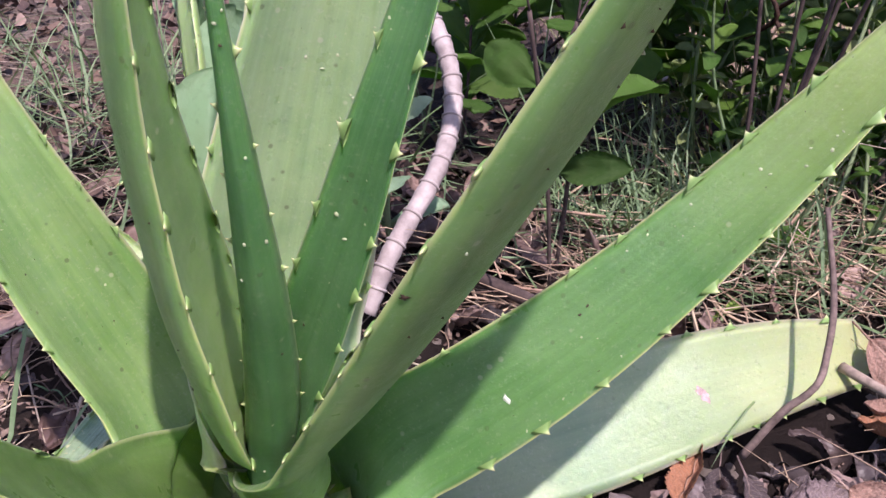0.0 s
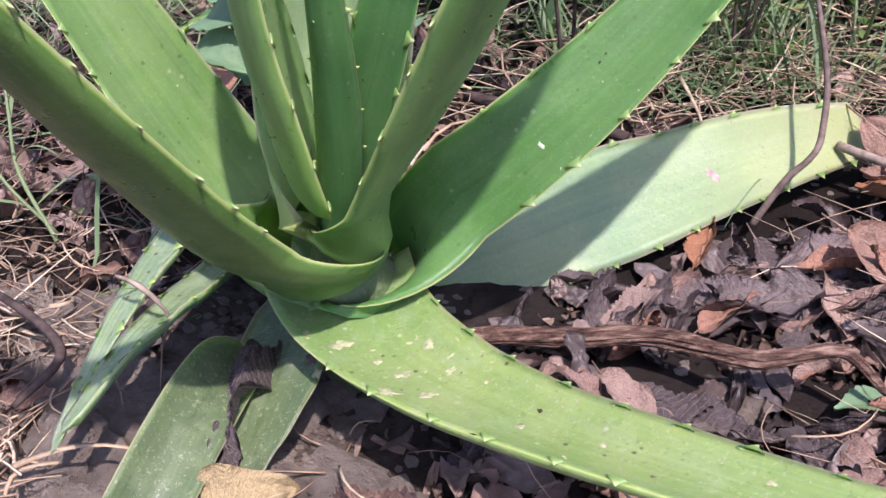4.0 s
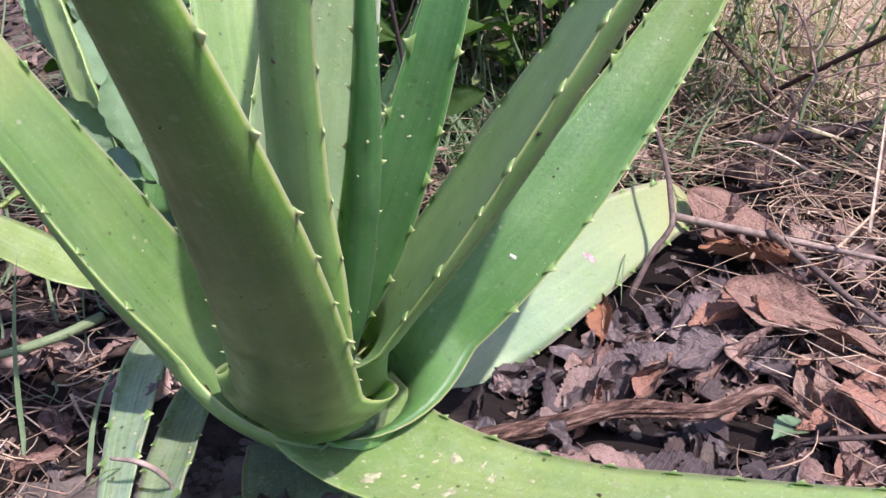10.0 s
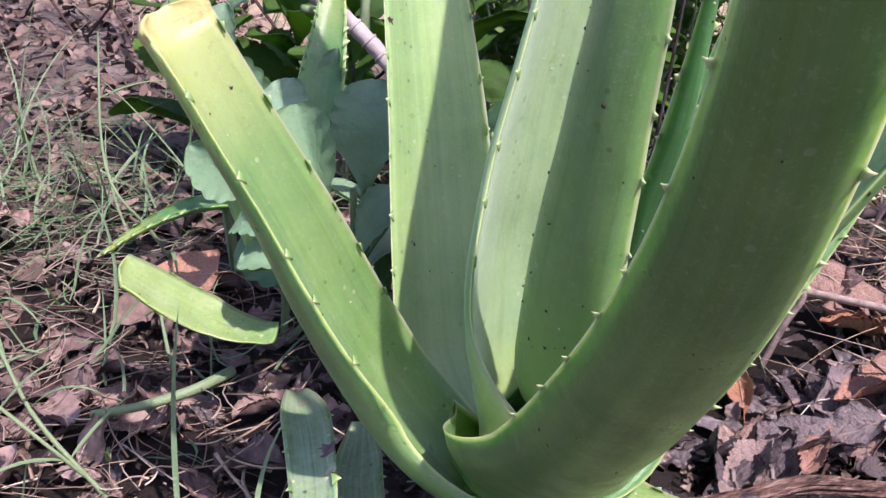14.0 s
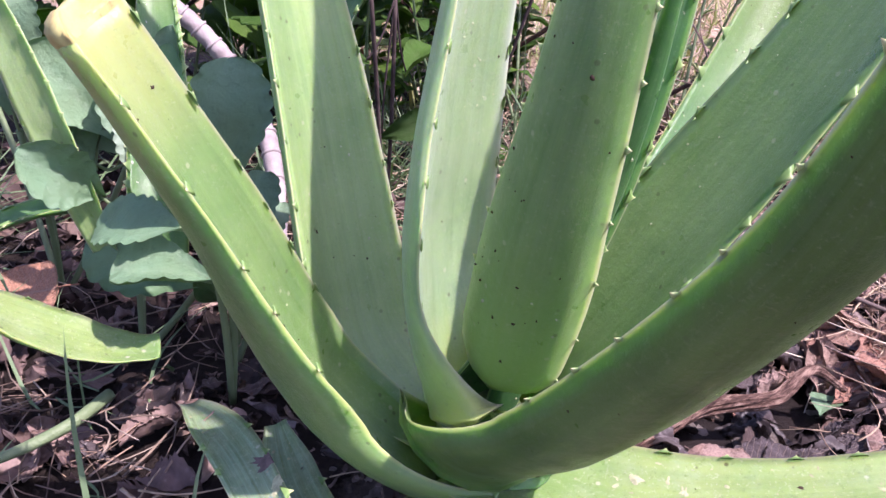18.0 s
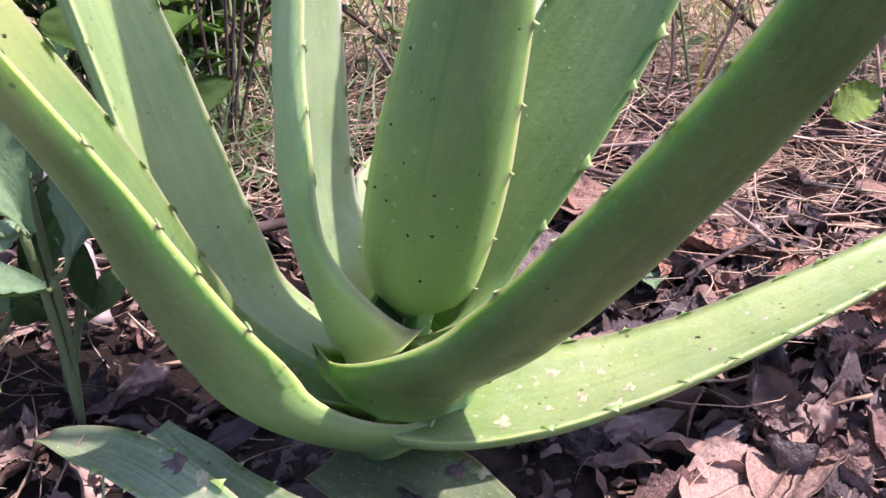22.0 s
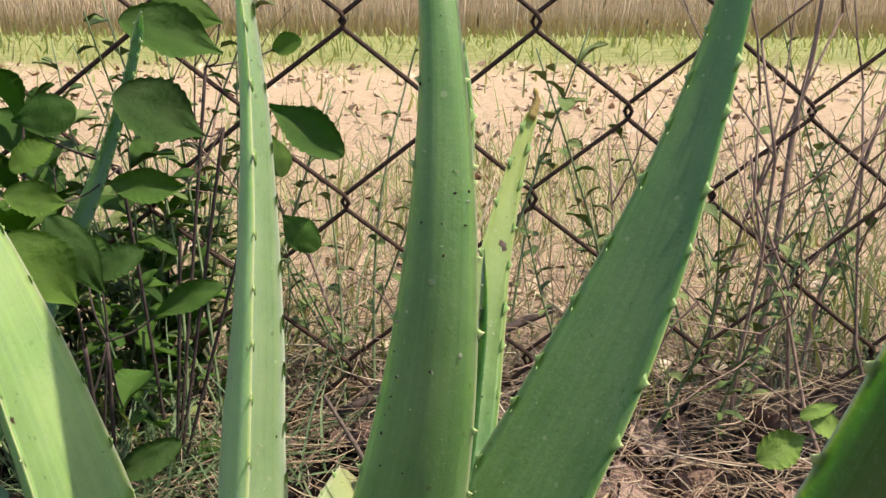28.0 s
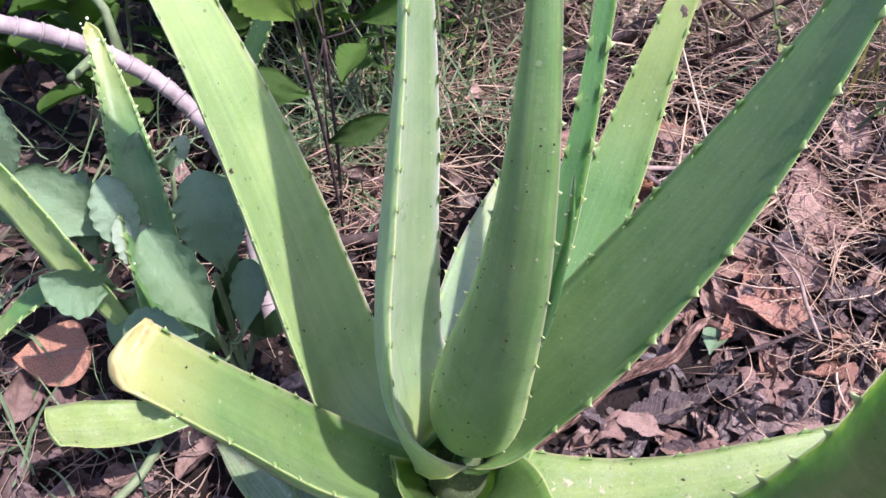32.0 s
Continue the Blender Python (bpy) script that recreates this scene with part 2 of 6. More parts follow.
# ---- mesh helpers ----
def part(name, bm, material, parent=None, label="", smooth=True):
    me = bm
    if isinstance(bm, bmesh.types.BMesh):
        me = bpy.data.meshes.new(name)
        bm.to_mesh(me)
        bm.free()
        if smooth:
            me.shade_smooth()
    if material is not None and not me.materials:
        me.materials.append(material)
    ob = new(name, me)
    if parent is not None:
        ob.parent = parent
    if label:
        ob["label"] = label
    return ob


def mesh_of(name, verts, faces, smooth=True, material=None):
    me = bpy.data.meshes.new(name)
    me.from_pydata([tuple(v) for v in verts], [], faces)
    me.update()
    if smooth:
        me.shade_smooth()
    if material is not None:
        me.materials.append(material)
    return me


def bezier(P, s):
    P = [np.array(p, float) for p in P]
    s = np.asarray(s)[:, None]
    c = (1 - s) ** 3 * P[0] + 3 * s * (1 - s) ** 2 * P[1] + 3 * s * s * (1 - s) * P[2] + s ** 3 * P[3]
    d = 3 * (1 - s) ** 2 * (P[1] - P[0]) + 6 * s * (1 - s) * (P[2] - P[1]) + 3 * s * s * (P[3] - P[2])
    return c, d / np.linalg.norm(d, axis=1)[:, None]


KNOTS_W, KNOTS_T = (0, 0.15, 0.35, 0.6, 0.8, 1), (0, 0.5, 1)


def blade(P, widths, twist, count, taper):
    """Spine, run, across and out (towards the underside) of a leaf; taper: metres of tip added beyond the spine's end."""
    s = np.linspace(0, 1, count)
    c, t = bezier(P, s)
    w = np.interp(s, KNOTS_W, widths)
    w = np.convolve(np.pad(w, 3, "edge"), np.ones(7) / 7, "valid")
    tw = np.radians(np.interp(s, KNOTS_T, twist))
    az = math.atan2(P[3][1] - P[0][1], P[3][0] - P[0][0])
    u0 = np.array([-math.sin(az), math.cos(az), 0])
    u = u0 - (t @ u0)[:, None] * t
    u /= np.linalg.norm(u, axis=1)[:, None]
    n = np.cross(u, t)
    uu = u * np.cos(tw)[:, None] + n * np.sin(tw)[:, None]
    if taper:
        k = np.linspace(0, 1, 8)[1:]
        bend = t[-1] - t[-4]
        c = np.vstack([c, c[-1] + np.outer(k * taper, t[-1]) + np.outer(k * k * taper * 0.6, bend)])
        t = np.vstack([t, np.repeat(t[-1:], 7, 0)])
        uu = np.vstack([uu, np.repeat(uu[-1:], 7, 0)])
        w = np.concatenate([w, w[-1] * np.maximum(0.03, (1 - k) ** 0.8)])
    return c, t, uu, np.cross(uu, t), w


TOOTH = None


def tooth_mesh():
    """A fleshy hook: a broad green foot that narrows to a pale horny point, bent towards the leaf's tip."""
    V, F, n = [], [], 6
    for y, shift, long, thick in ((-0.0040, 0.0, 0.0120, 0.0024), (-0.0006, 0.0003, 0.0085, 0.0020), (0.0016, 0.0010, 0.0046, 0.0015), (0.0042, 0.0022, 0.0020, 0.0009)):
        V += [(shift + long * math.cos(2 * math.pi * k / n), y, thick * math.sin(2 * math.pi * k / n)) for k in range(n)]
    V.append((0.0042, 0.0070, 0))
    for r in range(3):
        F += [(r * n + k, r * n + (k + 1) % n, (r + 1) * n + (k + 1) % n, (r + 1) * n + k) for k in range(n)]
    F += [(3 * n + k, 3 * n + (k + 1) % n, 4 * n) for k in range(n)]
    m, nt, b = nodes_of("aloe_tooth", 0.45, 0.4)
    sep = nt.nodes.new("ShaderNodeSeparateXYZ")
    link(nt, coords(nt), sep.inputs[0])
    far = node(nt, "ShaderNodeMapRange")
    far.inputs["From Min"].default_value, far.inputs["From Max"].default_value = -0.001, 0.007
    link(nt, sep.outputs[1], far.inputs[0])
    link(nt, ramp(nt, far.outputs[0], [(0.0, (0.16, 0.27, 0.075)), (0.3, (0.24, 0.36, 0.11)), (0.62, (0.48, 0.54, 0.25)), (1.0, (0.52, 0.44, 0.22))]), b.inputs["Base Color"])
    return mesh_of("tooth", V, F, True, m)


TOOTH = tooth_mesh()


BLADES = {}


def clasp_stem(rows, ring, cup):
    """Replaces the lowest rows of a leaf by a base that wraps round the stem, like a scoop with a free rim."""
    (ax, ay), azimuth, spread, radius, low_z, (rim_a, rim_b), join, lip = cup
    axis = np.array((ax, ay, 0.0))

    def polar(p):
        q = p - axis
        a = (np.degrees(np.arctan2(q[:, 1], q[:, 0])) - azimuth + 180) % 360 - 180
        return np.stack([np.radians(a), np.hypot(q[:, 0], q[:, 1]), q[:, 2]], 1)

    total, m = rows.shape[:2]
    length = np.concatenate([[0], np.cumsum(np.linalg.norm(np.diff(rows.mean(1), axis=0), axis=1))])
    k = int(np.searchsorted(length, join))
    end, step = polar(rows[k]), polar(rows[k + 1]) - polar(rows[k])
    v = np.array([q[0] for q in ring])
    low = np.array([q[1] for q in ring])
    sign = 1.0 if polar(rows[k])[np.argmax(v), 0] > polar(rows[k])[np.argmin(v), 0] else -1.0
    dome = np.maximum(0, 1 - v * v)
    rim = np.where(v * sign > 0, rim_b, rim_a)
    start = np.stack([np.radians(spread) * v * sign, radius + lip * low * dome ** 0.4, low_z + (rim - low_z) * np.abs(v) ** 1.7], 1)
    span = np.linalg.norm((rows[k] - axis).mean(0) - np.array((0, 0, low_z)))
    reach = step / np.linalg.norm(rows[k + 1].mean(0) - rows[k].mean(0)) * span
    reach[:, 1] *= 0.6 + 0.4 * dome
    lift = np.zeros_like(start)
    lift[:, 2] = (end[:, 2] - start[:, 2]) * 0.5 * dome - 0.045 * (1 - dome) ** 2
    lift[:, 0] = (end[:, 0] - start[:, 0]) * 0.6
    lift[:, 1] = -0.055 * (1 - dome)
    out = []
    inner = 0.5 * radius + 0.2 * (start[:, 1] - radius)
    a = start[:, 0] + math.radians(azimuth)
    out.append(np.stack([ax + inner * np.cos(a), ay + inner * np.sin(a), start[:, 2] - 0.014], 1))     # floor towards the stem
    for s in np.linspace(0, 1, 17)[:-1]:
        h = (2 * s ** 3 - 3 * s * s + 1, s ** 3 - 2 * s * s + s, -2 * s ** 3 + 3 * s * s, s ** 3 - s * s)
        p = h[0] * start + h[1] * lift + h[2] * end + h[3] * reach
        a = p[:, 0] + math.radians(azimuth)
        out.append(np.stack([ax + p[:, 1] * np.cos(a), ay + p[:, 1] * np.sin(a), p[:, 2]], 1))
    full = np.concatenate([np.array(out), rows[k:]])
    n = len(full)
    UV = [((q + 1) / 2, 0.04 + 0.96 * i / (n - 1)) for i in range(n) for q, _ in ring]
    return [p for row in full for p in row], UV, k


def aloe_leaf(plant, P, widths, twist, material, sag=0.13, thick=0.22, flip=1, taper=0.1, cut=False, teeth=0.037, label="", name="leaf", wobble=0.0015, wrap=0.0, thin=1.0, cup=None, foot=None, hook=1.0):
    """A fleshy leaf. cup: (axis, azimuth, spread, radius, low, heights, join, lip) of a base that clasps the stem; foot: (start, length) of a rounded foot."""
    c, t, u, n, w = blade(P, widths, twist, 40, taper)
    n = n * flip
    if foot:
        first = int(foot[0] * 40)
        c, t, u, n, w = c[first:], t[first:], u[first:], n[first:], w[first:].copy()
        k = np.concatenate([[0], np.cumsum(np.linalg.norm(np.diff(c, axis=0), axis=1))]) / foot[1]
        round_ = np.sqrt(np.maximum(0.012, 1 - np.maximum(0, 1 - k) ** 2.2))
        c = c + n * ((1 - round_) * w * (sag + thick) * 0.5)[:, None]
        w *= round_
    rnd = random.Random(int(abs(P[3][0] * 7919 + P[3][1] * 104729) * 100))
    V, F, UV = [], [], []
    top = np.linspace(-1, 1, 11)
    ring = [(v, 0) for v in top] + [(v, 1) for v in top[-2:0:-1]]
    m = len(ring)
    total = len(c)
    for i in range(total):
        end = min(1.0, (total - 1 - i) / 5.0) if not cut else 1.0
        for v, low in ring:
            dome = max(0.0, 1 - v * v)
            clasp = max(0.0, 1 - i / (0.16 * total)) ** 1.5 * wrap
            d = (sag + clasp) * w[i] * dome ** (1 - 0.35 * clasp) + (thick * w[i] * (dome ** 0.6) * (thin + (1 - thin) * min(1, i / (0.3 * total))) if low else 0.0)
            d += wobble * noise.noise(Vector((i * 0.23, v * 1.3, rnd.random() * 0.05 + P[3][0] * 40)))
            V.append(c[i] + u[i] * (v * w[i] / 2) + n[i] * d)
            UV.append(((v + 1) / 2, i / (total - 1)))
    if cup:
        V, UV, keep = clasp_stem(np.array(V).reshape(total, m, 3), ring, cup)
        c, t, u, n, w = (q[keep:] for q in (c, t, u, n, w))
        total = len(V) // m
    for i in range(total - 1):
        for j in range(m):
            k = (j + 1) % m
            F.append((i * m + j, i * m + k, (i + 1) * m + k, (i + 1) * m + j))
    F.append(tuple(range(m - 1, -1, -1)))
    F.append(tuple((total - 1) * m + j for j in range(m)))
    if flip < 0:
        F = [f[::-1] for f in F]
    me = mesh_of(name, V, F)
    lay = me.uv_layers.new(name="UVMap")
    idx = np.empty(len(me.loops), int)
    me.loops.foreach_get("vertex_index", idx)
    lay.data.foreach_set("uv", np.array(UV)[idx].ravel())
    bm = bmesh.new()
    bm.from_mesh(me)
    bmesh.ops.recalc_face_normals(bm, faces=bm.faces)
    bm.to_mesh(me)
    bm.free()
    me.materials.append(material)
    ob = part(name, me, None, plant, label)
    BLADES[ob.name] = (c, u, n, w, sag, thick)
    # hooks along both margins
    length = np.concatenate([[0], np.cumsum(np.linalg.norm(np.diff(c, axis=0), axis=1))])
    if teeth:
        for side in (1, -1):
            d = (0.012 if cup or foot else 0.06) + rnd.uniform(0, teeth)
            while d < length[-1] - 0.012:
                i = int(np.searchsorted(length, d)) - 1
                k = (d - length[i]) / (length[i + 1] - length[i])
                at = c[i] * (1 - k) + c[i + 1] * k + side * (u[i] * (1 - k) * w[i] + u[i + 1] * k * w[i + 1]) / 2
                out, run = Vector(u[i]) * side, Vector(t[i])
                out = (out - run * out.dot(run)).normalized()
                size = rnd.uniform(0.36, 0.6) * hook
                m4 = Matrix.LocRotScale(Vector(at) - out * 0.0008, Matrix((run, out, run.cross(out))).transposed().to_quaternion(), (size,) * 3)
                tooth = part("tooth", TOOTH, None, ob)
                tooth.matrix_basis = m4
                d += teeth * rnd.uniform(0.75, 1.25)
    return ob


# ---- ground ----
def ground_z(x, y):
    v = Vector((x, y, 0))
    near = max(0.0, 1 - (x * x + y * y) / 9)
    z = -0.022 + near * (0.014 * noise.noise(v * 5) + 0.009 * noise.noise(v * 17))
    z += 0.03 * noise.noise(v * 0.6 + Vector((3, 1, 0)))* min(1, (x * x + y * y) / 0.4)
    return z


def ground_sheet():
    a = [0.02 * i for i in range(-55, 56)]
    k = a[-1]
    step = 0.02
    out = []
    while k < 400:
        step *= 1.22
        k += step
        out.append(k)
    axis = [-q for q in out[::-1]] + a + out
    n = len(axis)
    V = [(x, y, ground_z(x, y)) for y in axis for x in axis]
    F = [(j * n + i, j * n + i + 1, (j + 1) * n + i + 1, (j + 1) * n + i) for j in range(n - 1) for i in range(n - 1)]
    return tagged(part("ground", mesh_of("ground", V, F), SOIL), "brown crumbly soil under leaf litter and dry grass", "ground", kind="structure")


ground = ground_sheet()

# ---- the aloe ----
aloe = tagged(new("aloe_plant"), "large aloe plant with toothed fleshy leaves growing from the soil", "plant")
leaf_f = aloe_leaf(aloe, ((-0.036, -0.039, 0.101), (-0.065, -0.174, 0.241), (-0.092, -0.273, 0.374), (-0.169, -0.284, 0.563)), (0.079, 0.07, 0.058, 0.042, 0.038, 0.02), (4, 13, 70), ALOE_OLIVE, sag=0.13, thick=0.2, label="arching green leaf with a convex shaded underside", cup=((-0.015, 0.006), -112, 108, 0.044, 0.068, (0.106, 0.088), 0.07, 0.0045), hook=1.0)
leaf_p = aloe_leaf(aloe, ((-0.037, 0.02, 0.085), (-0.051, 0.062, 0.058), (-0.114, 0.025, 0.191), (-0.194, 0.071, 0.335)), (0.076, 0.078, 0.081, 0.074, 0.055, 0.046), (11, 15, 34), ALOE_YELLOW, thick=0.26, thin=0.6, taper=0, cut=True, label="yellow-green leaf with a cut brown tip", cup=((0.0, 0.0), 168, 74, 0.034, 0.028, (0.055, 0.06), 0.10, 0.007), hook=0.7, sag=0.24)
leaf_b = aloe_leaf(aloe, ((-0.017, 0.085, 0.059), (-0.008, 0.151, 0.162), (0.004, 0.182, 0.297), (-0.01, 0.274, 0.46)), (0.1, 0.097, 0.092, 0.081, 0.062, 0.047), (-12, -14, -12), ALOE_SILVER, taper=0.12, cup=((0.0, 0.0), 95, 60, 0.032, 0.03, (0.06, 0.06), 0.05, 0.005), hook=0.65)
leaf_s = aloe_leaf(aloe, ((0.002, 0.004, 0.109), (-0.024, 0.063, 0.131), (0.031, 0.042, 0.336), (0.061, 0.083, 0.523)), (0.066, 0.088, 0.108, 0.087, 0.058, 0.024), (-61, -58, -57), ALOE_HEART_SILVER, sag=0.17, thick=0.13, cup=((-0.005, 0.004), 113, 128, 0.033, 0.084, (0.112, 0.116), 0.08, 0.004), hook=0.8)
leaf_c = aloe_leaf(aloe, ((0.0, 0.012, 0.03), (0.003, -0.006, 0.188), (-0.057, -0.104, 0.34), (-0.008, -0.063, 0.543)), (0.018, 0.062, 0.08, 0.054, 0.035, 0.015), (-107, -99, -113), ALOE_HEART, sag=0.15, thick=0.17, flip=-1, foot=(0.19, 0.036))
leaf_d = aloe_leaf(aloe, ((-0.011, 0.005, 0.065), (0.013, -0.005, 0.164), (0.008, -0.074, 0.263), (0.001, -0.083, 0.401)), (0.026, 0.028, 0.028, 0.021, 0.012, 0.004), (-10, 8, 29), ALOE_DARK, sag=0.2, thick=0.35, taper=0.03)
leaf_e = aloe_leaf(aloe, ((-0.018, 0.014, 0.088), (0.03, -0.04, 0.195), (0.047, -0.053, 0.314), (0.103, -0.03, 0.477)), (0.036, 0.036, 0.037, 0.029, 0.018, 0.012), (-90, -83, -65), ALOE_DARK, sag=0.2, thick=0.25, taper=0.05)
leaf_g = aloe_leaf(aloe, ((-0.015, -0.001, 0.068), (0.05, -0.055, 0.225), (0.12, -0.145, 0.368), (0.199, -0.165, 0.569)), (0.064, 0.064, 0.087, 0.074, 0.043, 0.02), (-26, -13, -10), ALOE_HEART, sag=0.07, thick=0.18, cup=((0.0, 0.0), -48, 108, 0.027, 0.084, (0.110, 0.108), 0.09, 0.004), wobble=0.0005)
leaf_h = aloe_leaf(aloe, ((-0.002, 0.02, 0.06), (0.142, -0.033, 0.161), (0.259, 0.04, 0.281), (0.363, 0.017, 0.454)), (0.069, 0.069, 0.061, 0.046, 0.026, 0.01), (-64, -40, -41), ALOE_LIME, taper=0.01, cup=((0.0, 0.008), -20, 115, 0.042, 0.045, (0.064, 0.08), 0.09, 0.006))
leaf_w = aloe_leaf(aloe, ((0.06, 0.081, 0.003), (0.205, 0.148, 0.016), (0.333, 0.195, 0.041), (0.438, 0.238, 0.026)), (0.091, 0.093, 0.102, 0.086, 0.072, 0.054), (-53, -32, -53), ALOE_PALE, sag=0.08, thick=0.08, taper=0.02, wrap=0.20)
leaf_q = aloe_leaf(aloe, ((-0.008, 0.005, 0.066), (0.018, -0.105, 0.042), (0.157, -0.223, 0.115), (0.344, -0.336, 0.122)), (0.100, 0.088, 0.072, 0.055, 0.041, 0.019), (-10, 6, 0), ALOE_DUSTY, thick=0.22, wrap=0.0)
leaf_n = aloe_leaf(aloe, ((-0.1, 0.208, 0.02), (-0.118, 0.096, 0.068), (-0.147, 0.008, 0.058), (-0.171, -0.094, 0.015)), (0.012, 0.036, 0.034, 0.029, 0.019, 0.007), (2, -16, -21), ALOE_WORN, taper=0.01)
leaf_o = aloe_leaf(aloe, ((-0.07, 0.14, 0.028), (-0.106, 0.066, 0.009), (-0.121, -0.013, 0.063), (-0.148, -0.117, 0.051)), (0.012, 0.038, 0.036, 0.033, 0.028, 0.015), (-22, -13, -36), ALOE_WORN, taper=0.01)
aloe_leaf(aloe, ((-0.066, -0.020, 0.020), (-0.078, -0.080, 0.050), (-0.093, -0.130, 0.030), (-0.122, -0.200, 0.004)), (0.022, 0.044, 0.046, 0.046, 0.045, 0.04), (38, 34, 30), ALOE_OLD_SHADE, sag=0.2, thick=0.2, taper=0.02, teeth=0, label="broad old leaf lying on the soil", foot=(0.0, 0.03))
old_patch = aloe_leaf(aloe, ((-0.035, 0.035, 0.022), (-0.043, -0.01, 0.028), (-0.043, -0.055, 0.026), (-0.060, -0.118, 0.004)), (0.05, 0.062, 0.068, 0.066, 0.05, 0.022), (-12, -14, -6), ALOE_OLD_SHADE, sag=0.08, thick=0.06, taper=0.01, teeth=0, label="withered broken leaf lying on the soil")
aloe_leaf(aloe, ((-0.112, 0.222, 0.065), (-0.14, 0.238, 0.060), (-0.175, 0.252, 0.088), (-0.214, 0.256, 0.118)), (0.026, 0.030, 0.038, 0.046, 0.050, 0.040), (8, 17, 5), ALOE_DUSTY, sag=0.08, thick=0.16, taper=0.006, cut=True, teeth=0.03, hook=0.4, label="short leaf with a cut rounded tip")


def stem_core():
    V, F = [], []
    n, rows = 24, ((0.0, 0.022), (0.02, 0.022), (0.035, 0.024), (0.05, 0.03), (0.062, 0.030), (0.072, 0.024), (0.085, 0.020), (0.095, 0.014), (0.100, 0.008))
    for z, r in rows:
        for i in range(n):
            a = 2 * math.pi * i / n
            q = r * (1 + 0.06 * noise.noise(Vector((math.cos(a), math.sin(a), z * 30))))
            V.append((q * math.cos(a), q * math.sin(a), z - 0.04 if z == 0 else z))
    for j in range(len(rows) - 1):
        for i in range(n):
            F.append((j * n + i, j * n + (i + 1) % n, (j + 1) * n + (i + 1) % n, (j + 1) * n + i))
    F.append(tuple((len(rows) - 1) * n + i for i in range(n)))
    me = mesh_of("stem", V, F)
    lay = me.uv_layers.new(name="UVMap")
    lay.data.foreach_set("uv", np.full(len(me.loops) * 2, 0.3))
    return part("stem", me, ALOE_OLD_SHADE, aloe, "dusty green stem")


stem_core()
# cut tip of the yellow leaf: a dry brown rim
RIM, nt_, b_ = nodes_of("dry_rim", 0.8, 0.2)
link(nt_, ramp(nt_, noise_tex(nt_, 120, 4, coords(nt_)), [(0.3, (0.16, 0.09, 0.04)), (0.7, (0.46, 0.36, 0.12))]), b_.inputs["Base Color"])

CUT, nt_, b_ = nodes_of("dry_cut", 0.6, 0.3)
link(nt_, ramp(nt_, noise_tex(nt_, 85, 5, coords(nt_), 0.7), [(0.26, (0.20, 0.115, 0.045)), (0.38, (0.44, 0.34, 0.12)), (0.6, (0.50, 0.47, 0.18))]), b_.inputs["Base Color"])


def cut_rim(leaf, count=20, grow=1.03):
    me = leaf.data
    v = [Vector(x.co) for x in me.vertices][-count:]
    before = [Vector(x.co) for x in me.vertices][-2 * count:-count]
    mid = sum(v, Vector()) / count
    ahead = (mid - sum(before, Vector()) / count).normalized()
    V, F = [], []
    for k, (g, d) in enumerate(((0.99, -0.005), (grow, -0.001), (grow * 0.97, 0.0032), (0.78, 0.0064), (0.4, 0.0085))):
        for i, p in enumerate(v):
            V.append(mid + (p - mid) * g + ahead * (d + 0.0018 * noise.noise(p * 90 + Vector((k, 0, 0)))))
    for k in range(4):
        for i in range(count):
            F.append((k * count + i, k * count + (i + 1) % count, (k + 1) * count + (i + 1) % count, (k + 1) * count + i))
    F.append(tuple(4 * count + i for i in range(count)))
    part("cut_end", mesh_of("cut_end", V, F), CUT, leaf, "dry yellow-brown cut end")


cut_rim(leaf_p)

# ---- blemishes on the leaves ----
from mathutils.bvhtree import BVHTree


def plain(name, colour, rough=0.7, spread=0.3, scale=60.0):
    m, nt, b = nodes_of(name, rough, 0.25)
    dark = tuple(c * (1 - spread) for c in colour)
    light = tuple(min(1, c * (1 + spread)) for c in colour)
    link(nt, ramp(nt, noise_tex(nt, scale, 5, coords(nt)), [(0.3, dark), (0.7, light)]), b.inputs["Base Color"])
    return m


SCAR_TAN, SCAR_DARK, SCAR_PINK = plain("scar_tan", (0.37, 0.375, 0.22), 0.75, 0.35, 260), plain("scar_dark", (0.05, 0.03, 0.02)), plain("scar_pink", (0.42, 0.30, 0.29), 0.8, 0.45, 220)
SCAR_ROT = plain("scar_rot", (0.12, 0.085, 0.075), 0.8, 0.6, 120)
SCAR_WHITE = plain("scar_white", (0.5, 0.54, 0.42))


